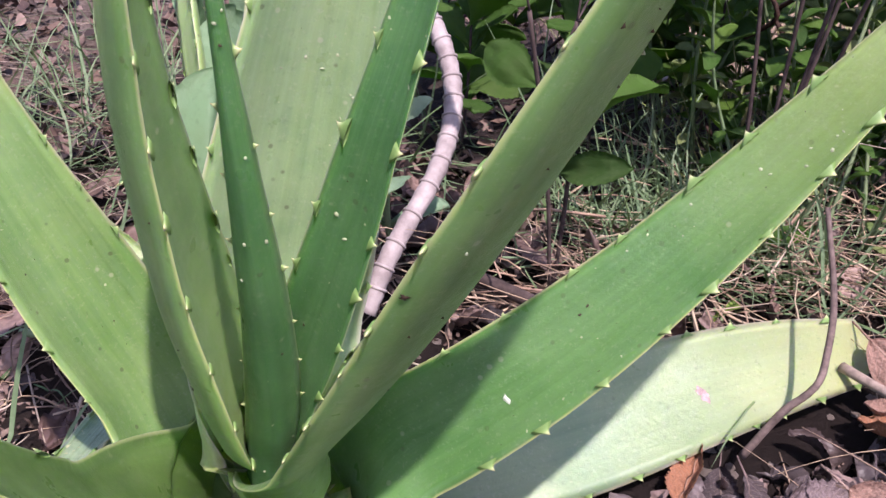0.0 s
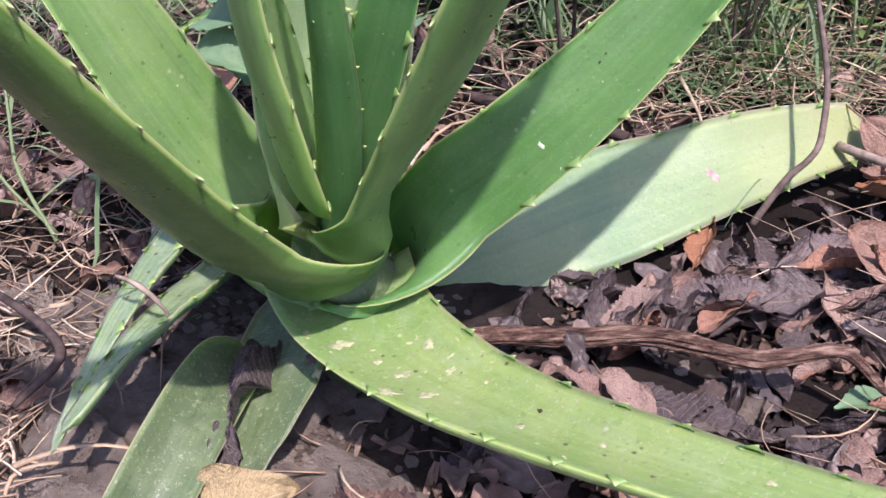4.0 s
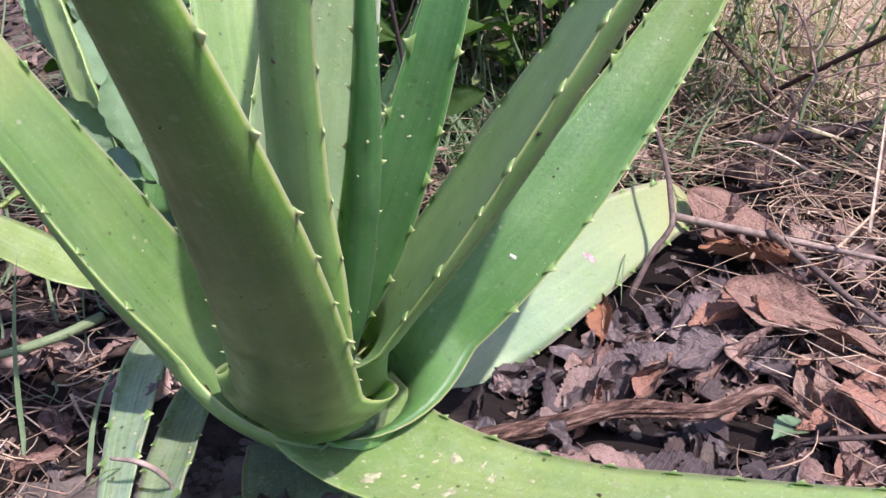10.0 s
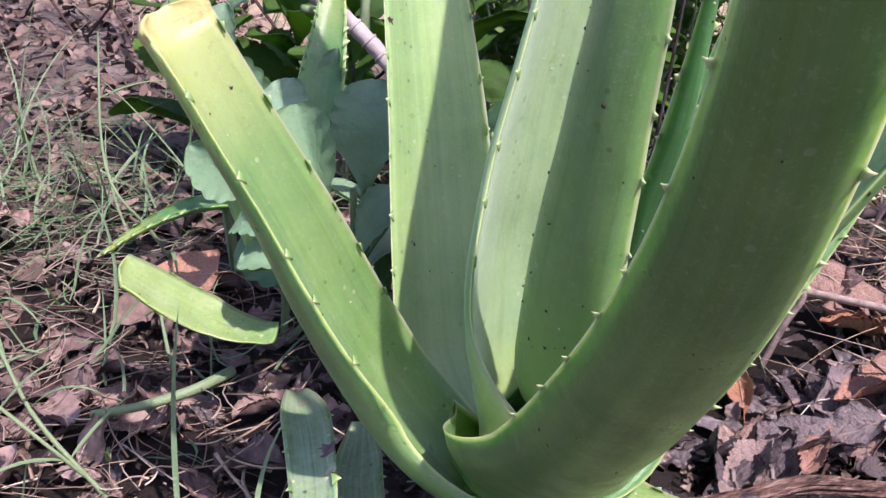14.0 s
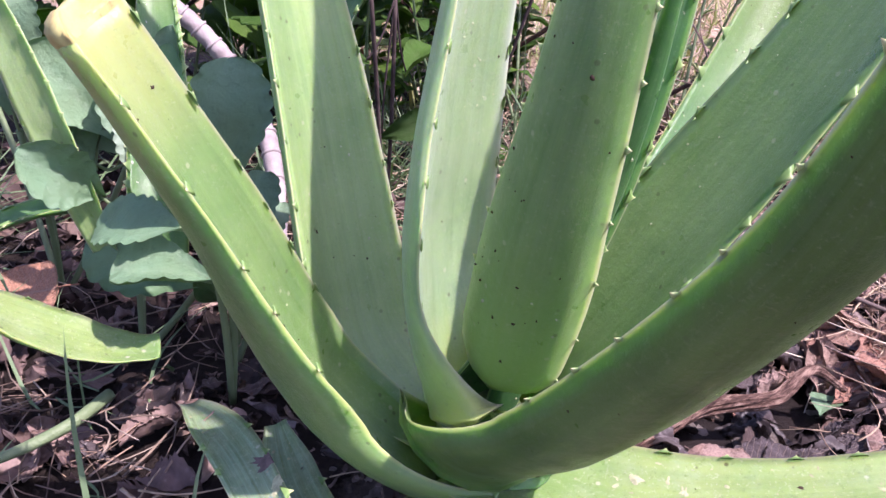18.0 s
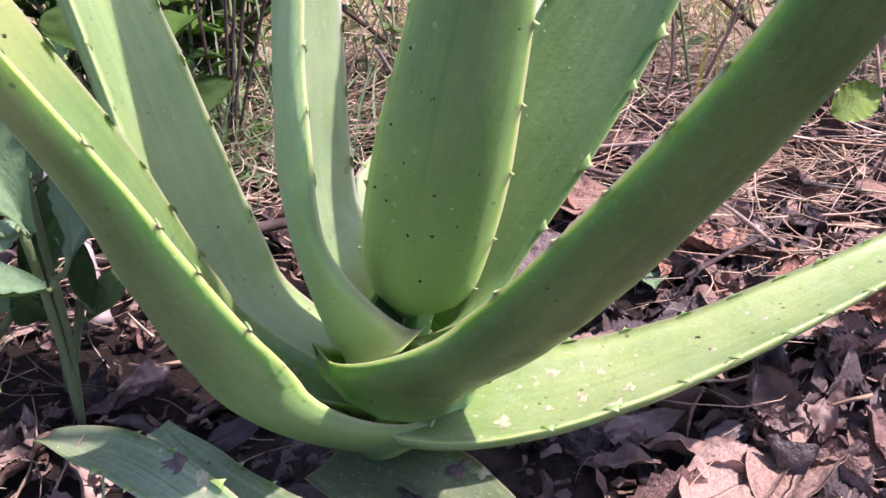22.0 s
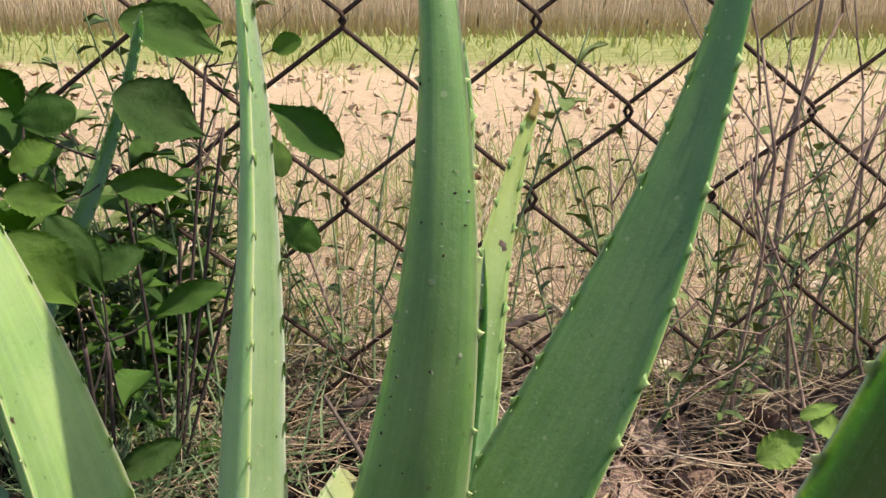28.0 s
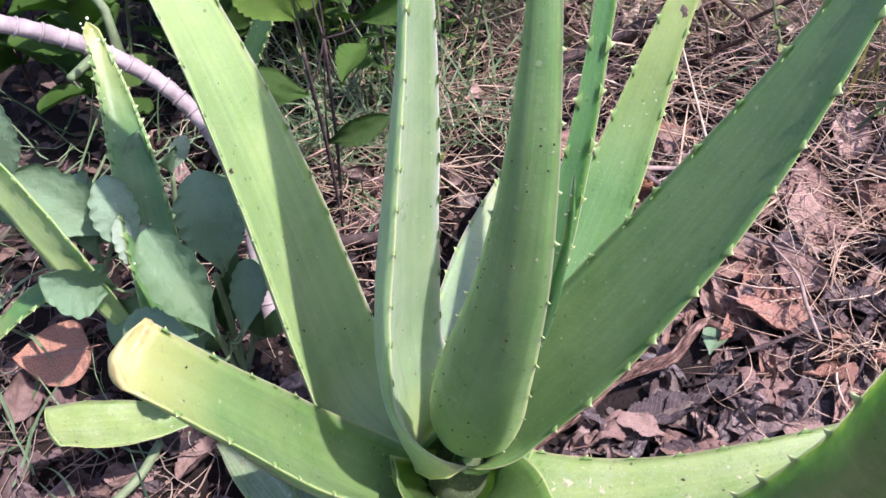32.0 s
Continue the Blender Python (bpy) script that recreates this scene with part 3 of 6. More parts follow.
def blemish(leaf, at, radius, material, squeeze=0.7, seed=1, side=None):
    tree = BVHTree.FromPolygons([v.co for v in leaf.data.vertices], [p.vertices for p in leaf.data.polygons])
    spot, normal, _, _ = tree.find_nearest(Vector(at))
    if side is not None and normal.dot(Vector(side)) < 0:
        normal = -normal
    rnd = random.Random(seed)
    along = normal.orthogonal().normalized()
    along = Matrix.Rotation(rnd.uniform(0, 3.1), 3, normal) @ along
    across = normal.cross(along)
    n = 11 if radius < 0.004 else 30
    phase = rnd.uniform(0, 90)
    V = [spot + normal * 0.0006]
    for ring, lift in ((0.6, 0.0002), (1.0, -0.0002)):
        for i in range(n):
            a = 2 * math.pi * i / n
            r = radius * ring * (rnd.uniform(0.45, 1.3) if n == 11 else 0.75 + 0.75 * noise.noise(Vector((math.cos(a) * 1.3, math.sin(a) * 1.3, phase))) + 0.35 * noise.noise(Vector((math.cos(a) * 5, math.sin(a) * 5, phase))))
            p, nn, _, _ = tree.find_nearest(spot + along * math.cos(a) * r + across * math.sin(a) * r * squeeze)
            V.append(p + normal * (0.00025 + lift))
    F = [(0, 1 + i, 1 + (i + 1) % n) for i in range(n)] + [(1 + i, 1 + n + i, 1 + n + (i + 1) % n, 1 + (i + 1) % n) for i in range(n)]
    return part("blemish", mesh_of("blemish", V, F), material, leaf)


SPOTS = ((leaf_w, (0.298, 0.174, 0.03), 0.0075, SCAR_PINK), (leaf_w, (0.292, 0.21, 0.04), 0.003, SCAR_PINK), (leaf_h, (0.293, 0.010, 0.362), 0.0055, SCAR_ROT),
         (leaf_h, (0.124, 0.003, 0.146), 0.0028, SCAR_WHITE), (leaf_h, (0.156, 0.009, 0.196), 0.0012, SCAR_DARK), (leaf_h, (0.16, 0.012, 0.20), 0.001, SCAR_DARK),
         (leaf_b, (-0.031, 0.191, 0.308), 0.004, SCAR_DARK), (leaf_b, (-0.025, 0.129, 0.168), 0.0016, SCAR_DARK), (leaf_p, (-0.132, 0.018, 0.199), 0.0018, SCAR_DARK),
         (leaf_p, (-0.166, 0.064, 0.301), 0.0016, SCAR_DARK), (leaf_p, (-0.081, 0.012, 0.093), 0.0045, SCAR_DARK), (leaf_p, (-0.118, 0.007, 0.2), 0.0014, SCAR_DARK),
         (leaf_c, (-0.038, -0.071, 0.32), 0.0014, SCAR_DARK), (leaf_c, (0.002, -0.068, 0.413), 0.0022, SCAR_DARK), (leaf_c, (-0.03, -0.026, 0.147), 0.0012, SCAR_DARK))
MARKS = ((leaf_c, (-0.03, -0.026, 0.147), 0.0012, SCAR_DARK), (leaf_c, (-0.032, -0.035, 0.177), 0.0013, SCAR_DARK), (leaf_c, (-0.035, -0.022, 0.176), 0.0012, SCAR_DARK),
         (leaf_c, (-0.045, -0.04, 0.2), 0.0013, SCAR_DARK), (leaf_q, (0.049, -0.121, 0.07), 0.006, SCAR_TAN), (leaf_q, (0.035, -0.098, 0.06), 0.007, SCAR_TAN),
         (leaf_q, (0.095, -0.155, 0.09), 0.003, SCAR_TAN), (leaf_q, (0.02, -0.08, 0.07), 0.004, SCAR_TAN), (leaf_q, (0.06, -0.10, 0.07), 0.004, SCAR_TAN),
         (leaf_q, (0.13, -0.18, 0.1), 0.003, SCAR_TAN), (leaf_q, (0.072, -0.167, 0.09), 0.0022, SCAR_DARK), (leaf_q, (0.122, -0.134, 0.08), 0.002, SCAR_DARK),
         (leaf_q, (0.105, -0.148, 0.08), 0.002, SCAR_DARK), (leaf_f, (-0.041, -0.072, 0.104), 0.002, SCAR_DARK), (leaf_g, (0.071, -0.134, 0.284), 0.0022, SCAR_DARK))
TORN = ((leaf_n, (-0.123, 0.084, 0.07), 0.014, SCAR_ROT), (leaf_n, (-0.128, 0.062, 0.068), 0.009, SCAR_TAN), (leaf_n, (-0.14, 0.03, 0.066), 0.006, SCAR_TAN), (leaf_o, (-0.135, -0.07, 0.06), 0.008, SCAR_ROT),
        (leaf_o, (-0.118, -0.01, 0.07), 0.007, SCAR_TAN), (leaf_n, (-0.165, -0.07, 0.035), 0.008, SCAR_ROT), (old_patch, (-0.03, -0.045, 0.04), 0.010, SCAR_ROT), (old_patch, (-0.022, -0.06, 0.03), 0.006, SCAR_TAN),
        (leaf_q, (0.00, -0.06, 0.075), 0.008, SCAR_TAN), (leaf_q, (0.045, -0.075, 0.075), 0.006, SCAR_TAN), (leaf_q, (0.03, -0.115, 0.08), 0.009, SCAR_TAN))
for leaf, at, r, mat in SPOTS + MARKS + TORN:
    blemish(leaf, at, r, mat, seed=int(abs(at[0] * 1e4)))


def flecks(leaf, count, low, material, sizes, seed, span=(0.12, 0.9)):
    """Small raised marks, water scars and specks on one face of a leaf."""
    c, u, n, w, sag, thick = BLADES[leaf.name]
    r = random.Random(seed)
    V, F = [], []
    for _ in range(count):
        i = int(r.uniform(*span) * (len(c) - 1))
        v = r.uniform(-0.85, 0.85)
        dome = 1 - v * v
        d = sag * w[i] * dome + (thick * w[i] * dome ** 0.6 if low else 0)
        run = Vector(c[i + 1] - c[i]).normalized()
        out = Vector(n[i]) * (1 if low else -1)
        p = Vector(c[i] + u[i] * (v * w[i] / 2) + n[i] * d) + run * r.uniform(0, 0.012)
        side = out.cross(run).normalized()
        a, b = r.uniform(*sizes), r.uniform(*sizes) * r.uniform(0.5, 1.0)
        turn = r.uniform(0, 3.1)
        lift = min(0.0006, 0.25 * min(a, b))
        e1, e2 = run * math.cos(turn) + side * math.sin(turn), side * math.cos(turn) - run * math.sin(turn)
        o = len(V)
        V += [p + e1 * a * math.cos(k) + e2 * b * math.sin(k) - out * 0.0006 for k in (0, 1.05, 2.1, 3.14, 4.19, 5.24)] + [p + out * (0.0003 + lift)]
        F += [(o + k, o + (k + 1) % 6, o + 6) for k in range(6)]
    ob = part("speckling", mesh_of("speckling", V, F), material, leaf)
    ob["kind"] = "stuff"
    return ob


def dry_tip(leaf, length, bend):
    """The withered brown point of a leaf."""
    c, u, n, w, _, _ = BLADES[leaf.name]
    p, d = Vector(c[-1]), Vector(c[-1] - c[-4]).normalized()
    side = Vector(u[-1])
    pts = [p - d * 0.012, p, p + d * length * 0.5 + side * bend * 0.3, p + d * length + side * bend]
    V, F = tube(smooth_path(pts, 4), [0.0042] * 4 + [0.0036] * 4 + [0.0022] * 4 + [0.0012], 7)
    part("dry_tip", mesh_of("dry_tip", V, F), RIM, leaf, "withered brown tip")


FLECK = plain("fleck_pale", (0.36, 0.40, 0.24), 0.5, 0.4, 200)
for leaf, n_pale, n_dark, low in ((leaf_g, 110, 8, 0), (leaf_s, 90, 22, 0), (leaf_c, 25, 62, 1), (leaf_b, 20, 40, 0), (leaf_p, 20, 22, 0), (leaf_q, 60, 30, 0), (leaf_h, 50, 25, 0), (leaf_f, 0, 18, 1), (leaf_e, 30, 6, 0), (leaf_d, 14, 4, 1), (leaf_g, 10, 22, 1)):
    if n_pale:
        flecks(leaf, n_pale, low, FLECK, (0.0005, 0.0017), n_pale + low)
    flecks(leaf, n_dark, low, SCAR_DARK, (0.0004, 0.0012), n_dark + 7 + low, (0.06, 0.9))


def flecked(leaf):
    flecks(leaf, 46, 0, SCAR_WHITE, (0.0007, 0.0022), 61, (0.1, 0.9))


SCRATCH = plain("dust_scratch", (0.37, 0.37, 0.22), 0.8, 0.3, 90)
flecks(leaf_q, 110, 0, SCRATCH, (0.0006, 0.0032), 501, (0.04, 0.8))
flecks(leaf_q, 16, 0, SCRATCH, (0.0012, 0.005), 504, (0.03, 0.28))
flecks(leaf_n, 30, 0, SCRATCH, (0.0006, 0.002), 502, (0.05, 0.9))
flecks(leaf_o, 30, 0, SCRATCH, (0.0006, 0.002), 503, (0.05, 0.9))

# ---- litter, straw, grass ----
def tube(points, radii, sides=6):
    pts = [Vector(p) for p in points]
    V, F = [], []
    up = Vector((0.3, 0.2, 1)).normalized()
    for i, p in enumerate(pts):
        t = (pts[min(i + 1, len(pts) - 1)] - pts[max(i - 1, 0)]).normalized()
        a = t.cross(up).normalized()
        b = t.cross(a)
        r = radii[i] if hasattr(radii, "__len__") else radii
        for k in range(sides):
            q = 2 * math.pi * k / sides
            V.append(p + (a * math.cos(q) + b * math.sin(q)) * r)
    for i in range(len(pts) - 1):
        for k in range(sides):
            F.append((i * sides + k, i * sides + (k + 1) % sides, (i + 1) * sides + (k + 1) % sides, (i + 1) * sides + k))
    F += [tuple(range(sides - 1, -1, -1)), tuple((len(pts) - 1) * sides + k for k in range(sides))]
    return V, F


def smooth_path(points, steps=6):
    p = [Vector(q) for q in points]
    p = [p[0] * 2 - p[1]] + p + [p[-1] * 2 - p[-2]]
    out = []
    for i in range(1, len(p) - 2):
        for k in range(steps):
            t = k / steps
            out.append(0.5 * ((2 * p[i]) + (p[i + 1] - p[i - 1]) * t + (2 * p[i - 1] - 5 * p[i] + 4 * p[i + 1] - p[i + 2]) * t * t + (3 * p[i] - p[i - 1] - 3 * p[i + 1] + p[i + 2]) * t ** 3))
    return out + [p[-2]]


dry_tip(leaf_h, 0.014, 0.006)


class Heap:
    """Gathers many small pieces into one mesh."""

    def __init__(self):
        self.V, self.F = [], []

    def add(self, V, F):
        o = len(self.V)
        self.V += V
        self.F += [tuple(i + o for i in f) for f in F]

    def done(self, name, material, label, category, smooth=True):
        return tagged(part(name, mesh_of(name, self.V, self.F, smooth), material), label, category, kind="stuff")


def litter_material(name, colours, island=False, rough=0.75, veins=(0.40, 0.31, 0.25)):
    m, nt, b = nodes_of(name, rough, 0.3)
    pick = nt.nodes.new("ShaderNodeNewGeometry").outputs["Random Per Island"] if island else nt.nodes.new("ShaderNodeObjectInfo").outputs["Random"]
    k = len(colours)
    base = ramp(nt, pick, [(i / k, c) for i, c in enumerate(colours)])
    o = coords(nt)
    base = mixed(nt, ramp(nt, noise_tex(nt, 55, 5, o, 0.65), [(0.35, (0, 0, 0)), (0.7, (1, 1, 1))]), base, mixed(nt, 0.55, base, (0.03, 0.018, 0.014)))
    base = mixed(nt, ramp(nt, noise_tex(nt, 150, 4, o, 0.65), [(0.6, (0, 0, 0)), (0.75, (0.6, 0.6, 0.6))]), base, (0.34, 0.27, 0.22))
    link(nt, base, b.inputs["Base Color"])
    if not island:      # midrib and side veins
        uv = coords(nt, "UV")
        w = node(nt, "ShaderNodeTexWave", Scale=2.0, Distortion=0.15)
        w.bands_direction = "X"
        link(nt, uv, w.inputs["Vector"])
        sep = nt.nodes.new("ShaderNodeSeparateXYZ")
        link(nt, uv, sep.inputs[0])
        rib = ramp(nt, sep.outputs[1], [(0.47, (0, 0, 0)), (0.49, (1, 1, 1)), (0.51, (1, 1, 1)), (0.53, (0, 0, 0))])
        vein = mixed(nt, rib, ramp(nt, w.outputs["Fac"], [(0.95, (0, 0, 0)), (0.995, (0.8, 0.8, 0.8))]), (1.0, 1.0, 1.0))
        base = mixed(nt, vein, base, mixed(nt, 0.4, base, veins))
        link(nt, base, b.inputs["Base Color"])
        bump(nt, b, mixed(nt, 0.35, vein, noise_tex(nt, 9, 5, o, 0.65)), 0.55, 0.05)
    else:
        bump(nt, b, noise_tex(nt, 160, 4, o), 0.4, 0.003)
    return m


DARK_LEAF = litter_material("dead_leaf_dark", [(0.035, 0.029, 0.032), (0.15, 0.118, 0.124), (0.065, 0.052, 0.056), (0.27, 0.21, 0.215), (0.045, 0.037, 0.041), (0.36, 0.285, 0.275), (0.24, 0.14, 0.115), (0.12, 0.094, 0.10)], rough=0.42)
BROWN_LEAF = litter_material("dead_leaf_brown", [(0.24, 0.14, 0.115), (0.40, 0.255, 0.21), (0.16, 0.10, 0.088), (0.52, 0.36, 0.30), (0.34, 0.245, 0.22), (0.42, 0.22, 0.155)])
TAN_LEAF = litter_material("dead_leaf_tan", [(0.47, 0.36, 0.19), (0.52, 0.40, 0.22)], veins=(0.78, 0.66, 0.42))
LIGHT_LEAF = litter_material("dead_leaf_light_brown", [(0.40, 0.265, 0.21), (0.46, 0.32, 0.26), (0.34, 0.205, 0.155)])
RUST_LEAF = litter_material("dead_leaf_rust", [(0.36, 0.14, 0.065), (0.42, 0.19, 0.10)])
ORANGE_LEAF = litter_material("dead_leaf_orange", [(0.52, 0.26, 0.16), (0.56, 0.29, 0.18)])
BITS = litter_material("litter_bits", [(0.04, 0.028, 0.025), (0.13, 0.085, 0.065), (0.26, 0.18, 0.14), (0.06, 0.042, 0.038), (0.36, 0.26, 0.2), (0.10, 0.06, 0.048)], True)
STRAW = litter_material("dry_straw", [(0.70, 0.56, 0.38), (0.52, 0.36, 0.24), (0.80, 0.68, 0.52), (0.30, 0.185, 0.13), (0.64, 0.47, 0.31), (0.44, 0.30, 0.21)], True, 0.6)
TWIG = litter_material("grey_twig", [(0.16, 0.11, 0.085), (0.10, 0.07, 0.06), (0.22, 0.16, 0.13)], True)


def dead_leaf_mesh(seed, curl, crumple, aspect, teeth=0.0, material=None):
    """A dry leaf one unit long: midrib groove, pleats along the side veins, frilled and rolled margins, bent along its length, with a stalk."""
    rnd = random.Random(seed)
    off = Vector((rnd.uniform(0, 50), rnd.uniform(0, 50), 0))
    nx, ny = 30, 13
    top = []
    bend = rnd.choice((-1, 1)) * rnd.uniform(0.4, 1.0) * curl
    roll = rnd.uniform(0.35, 1.0) * curl * rnd.choice((-0.6, 1, 1))
    frill, phase, twist = rnd.uniform(0.5, 1.2) * crumple, rnd.uniform(0, 6), rnd.gauss(0, 0.5) * curl
    for i in range(nx):
        s = i / (nx - 1)
        w = aspect * 0.5 * (math.sin(math.pi * min(1, s ** 0.72)) ** 0.85) * (1 + teeth * (i % 2) + 0.1 * noise.noise(Vector((s * 4, seed, 2))))
        w = max(w, 0.008)
        a = bend * (s - 0.5)
        for j in range(ny):
            v = j / (ny - 1) * 2 - 1
            ang = v * roll
            y = w * (math.sin(ang) / ang if abs(ang) > 1e-3 else 1) * v
            z = w * (1 - math.cos(ang)) / roll + 0.22 * w * abs(v) ** 0.8
            z += 0.0025 * math.cos((s - abs(v) * w * 0.9) * 2 * math.pi * 7) * (1 - 0.4 * abs(v))            # pleats between veins
            z += frill * v * v * math.sin(s * 11 + phase + (2.1 if v > 0 else 0)) * 0.8                     # wavy margin
            z += crumple * (1.2 * abs(noise.noise(Vector((s * 3.2, v * 1.6, 0)) + off)) + 0.9 * abs(noise.noise(Vector((s * 6.5, v * 2.6, 3)) + off)) - 0.4)
            q = twist * (s - 0.5)
            y, z = y * math.cos(q) - z * math.sin(q), y * math.sin(q) + z * math.cos(q)
            flat = (math.sin(a) / bend, (1 - math.cos(a)) / bend) if abs(bend) > 0.05 else (s - 0.5, 0)
            top.append(Vector((flat[0] - z * math.sin(a), y, flat[1] + z * math.cos(a))))
    n = nx * ny
    V = top + [p - Vector((0, 0, 0.006)) for p in top]
    F = []
    for i in range(nx - 1):
        for j in range(ny - 1):
            a, b, c, d = i * ny + j, i * ny + j + 1, (i + 1) * ny + j + 1, (i + 1) * ny + j
            F += [(a, d, c, b), (a + n, b + n, c + n, d + n)]
        for j in (0, ny - 1):
            a, d = i * ny + j, (i + 1) * ny + j
            F.append((a, a + n, d + n, d) if j else (a, d, d + n, a + n))
    uv = [(i / (nx - 1) * 3 - abs(j / (ny - 1) * 2 - 1) * aspect, j / (ny - 1)) for i in range(nx) for j in range(ny)] * 2
    tail = top[ny // 2]
    me = mesh_of("dead_leaf", V, F, True, material)
    lay = me.uv_layers.new(name="UVMap")
    idx = np.empty(len(me.loops), int)
    me.loops.foreach_get("vertex_index", idx)
    lay.data.foreach_set("uv", np.array(uv)[idx].ravel())
    me["tail"] = tuple(tail)
    return me


def set_material(me, mat):
    c = me.copy()
    c.materials.clear()
    c.materials.append(mat)
    return c


SHAPES = [dead_leaf_mesh(k, (1.1, 1.9, 2.6, 0.8)[k % 4], (0.06, 0.11, 0.17, 0.08)[k % 4], (0.46, 0.40, 0.52, 0.36, 0.56)[k % 5], 0.14 if k % 3 == 0 else 0.0) for k in range(14)]
DARK_SHAPES, BROWN_SHAPES = [set_material(m, DARK_LEAF) for m in SHAPES], [set_material(m, BROWN_LEAF) for m in SHAPES]
LIGHT_SHAPES = [set_material(m, LIGHT_LEAF) for m in SHAPES]
RUST_SHAPES = [set_material(m, RUST_LEAF) for m in SHAPES]


STALK_SHAPE = mesh_of("stalk", *tube([(0.02, 0, 0), (-0.1, 0.02, -0.012), (-0.22, 0.03, -0.005)], [0.011, 0.009, 0.008], 5))
STALKS = {}


def dead_leaf(shape, x, y, length, yaw, lift=0.006, tilt=(0, 0), label="dry brown fallen leaf lying on the soil", width=1.0):
    ob = part("dead_leaf", shape, None)
    ob.matrix_basis = Matrix.LocRotScale((x, y, ground_z(x, y) + lift), Euler((radians(tilt[0]), radians(tilt[1]), radians(yaw))), (length, length * width, length))
    mat = shape.materials[0]
    if mat.name not in STALKS:
        STALKS[mat.name] = set_material(STALK_SHAPE, mat)
    stalk_ = part("stalk", STALKS[mat.name], None, ob)
    stalk_.location = shape["tail"]
    return tagged(ob, label, "dead leaf", "fallen leaves")


# the leaves that stand out
dead_leaf(RUST_SHAPES[0], 0.278, 0.122, 0.06, 60, 0.018, (-25, -15), "rust-orange dry fallen leaf beside the aloe")
dead_leaf(dead_leaf_mesh(41, 1.3, 0.13, 0.7, 0.0, TAN_LEAF), -0.056, -0.142, 0.066, 24, 0.026, (24, -6), "creased pale tan fallen leaf on the soil", 1.15)
RIBBED = [dead_leaf_mesh(60 + k, 0.8, 0.05, (0.48, 0.40, 0.56)[k], 0.0, LIGHT_LEAF) for k in range(3)]
dead_leaf(RIBBED[0], 0.395, 0.028, 0.105, -52, 0.042, (28, 5), "long brown ribbed fallen leaf on dark litter")
dead_leaf(RIBBED[2], 0.42, -0.016, 0.075, -40, 0.04, (-15, 10), "orange-brown dry fallen leaf on dark litter")
dead_leaf(BROWN_SHAPES[3], 0.385, -0.122, 0.12, -72, 0.03, (-8, 5), "reddish-brown flat fallen leaf")
dead_leaf(RIBBED[1], 0.47, 0.19, 0.11, -60, 0.045, (30, 10), "arched pale red-brown fallen leaf on the litter")
dead_leaf(RIBBED[0], 0.072, -0.19, 0.12, -25, 0.02, (8, 4), "long ribbed brown fallen leaf on dark litter", 0.8)
dead_leaf(RIBBED[2], 0.10, -0.225, 0.10, -15, 0.025, (-14, 6), "flat brown fallen leaf at the aloe's foot")
dead_leaf(RIBBED[1], 0.55, -0.06, 0.12, 35, 0.03, (15, -10), "curled brown ribbed fallen leaf")
dead_leaf(BROWN_SHAPES[4], 0.585, -0.05, 0.13, 40, 0.02, (8, -10), "broad brown fallen leaf")
dead_leaf(dead_leaf_mesh(71, 1.0, 0.04, 0.8, 0.0, ORANGE_LEAF), -0.150, 0.405, 0.085, 130, 0.055, (150, 10), "domed orange-brown fallen leaf by the succulents")
dead_leaf(RUST_SHAPES[0], 0.44, 0.13, 0.10, 120, 0.03, (20, 10), "curled red-brown fallen leaf")
dead_leaf(BROWN_SHAPES[6], 0.46, 0.17, 0.11, 80, 0.03, (25, -15), "large curled red-brown fallen leaf")
dead_leaf(DARK_SHAPES[5], -0.066, -0.072, 0.125, -100, 0.058, (15, 6), "dark rotten strip of leaf over an old aloe leaf", 0.5)
dead_leaf(BROWN_SHAPES[9], 0.03, -0.16, 0.10, -40, 0.010, (0, 0), "brown ribbed fallen leaf", 0.7)
dead_leaf(DARK_SHAPES[9], 0.185, 0.03, 0.09, 70, 0.02, (10, 0), "purple-grey toothed fallen leaf")
dead_leaf(DARK_SHAPES[3], 0.22, -0.08, 0.10, -30, 0.012, (0, 0), "purple-grey toothed fallen leaf")

rnd = random.Random(11)
LYING = ((0.06, 0.08, 0.45, 0.245, 0.06), (-0.07, 0.03, -0.13, -0.2, 0.035), (-0.045, 0.03, -0.058, -0.1, 0.035), (-0.1, 0.15, -0.17, -0.09, 0.03), (-0.08, 0.1, -0.148, -0.117, 0.03), (0, 0, 0.001, 0, 0.06), (0.08, -0.01, 0.26, -0.05, 0.022), (0.26, -0.05, 0.33, -0.06, 0.02), (-0.06, -0.11, -0.05, -0.17, 0.03))


def is_clear(x, y, margin=0.0):
    """Whether a spot is free of the old leaves that lie on the ground."""
    for ax, ay, bx, by, r in LYING:
        dx, dy = bx - ax, by - ay
        k = min(1, max(0, ((x - ax) * dx + (y - ay) * dy) / (dx * dx + dy * dy)))
        if math.hypot(x - ax - k * dx, y - ay - k * dy) < r + margin:
            return False
    return True



def scatter(count, x0, x1, y0, y1, shapes, sizes, lift, label, steep=35, margin=0.005):
    for _ in range(count):
        x, y = rnd.uniform(x0, x1), rnd.uniform(y0, y1)
        if not is_clear(x, y, margin):
            continue
        dead_leaf(rnd.choice(shapes), x, y, rnd.uniform(*sizes), rnd.uniform(0, 360), rnd.uniform(0.002, lift), (rnd.gauss(0, steep), rnd.gauss(0, steep)), label, rnd.uniform(0.75, 1.1))


LEAF_HEAPS = {}


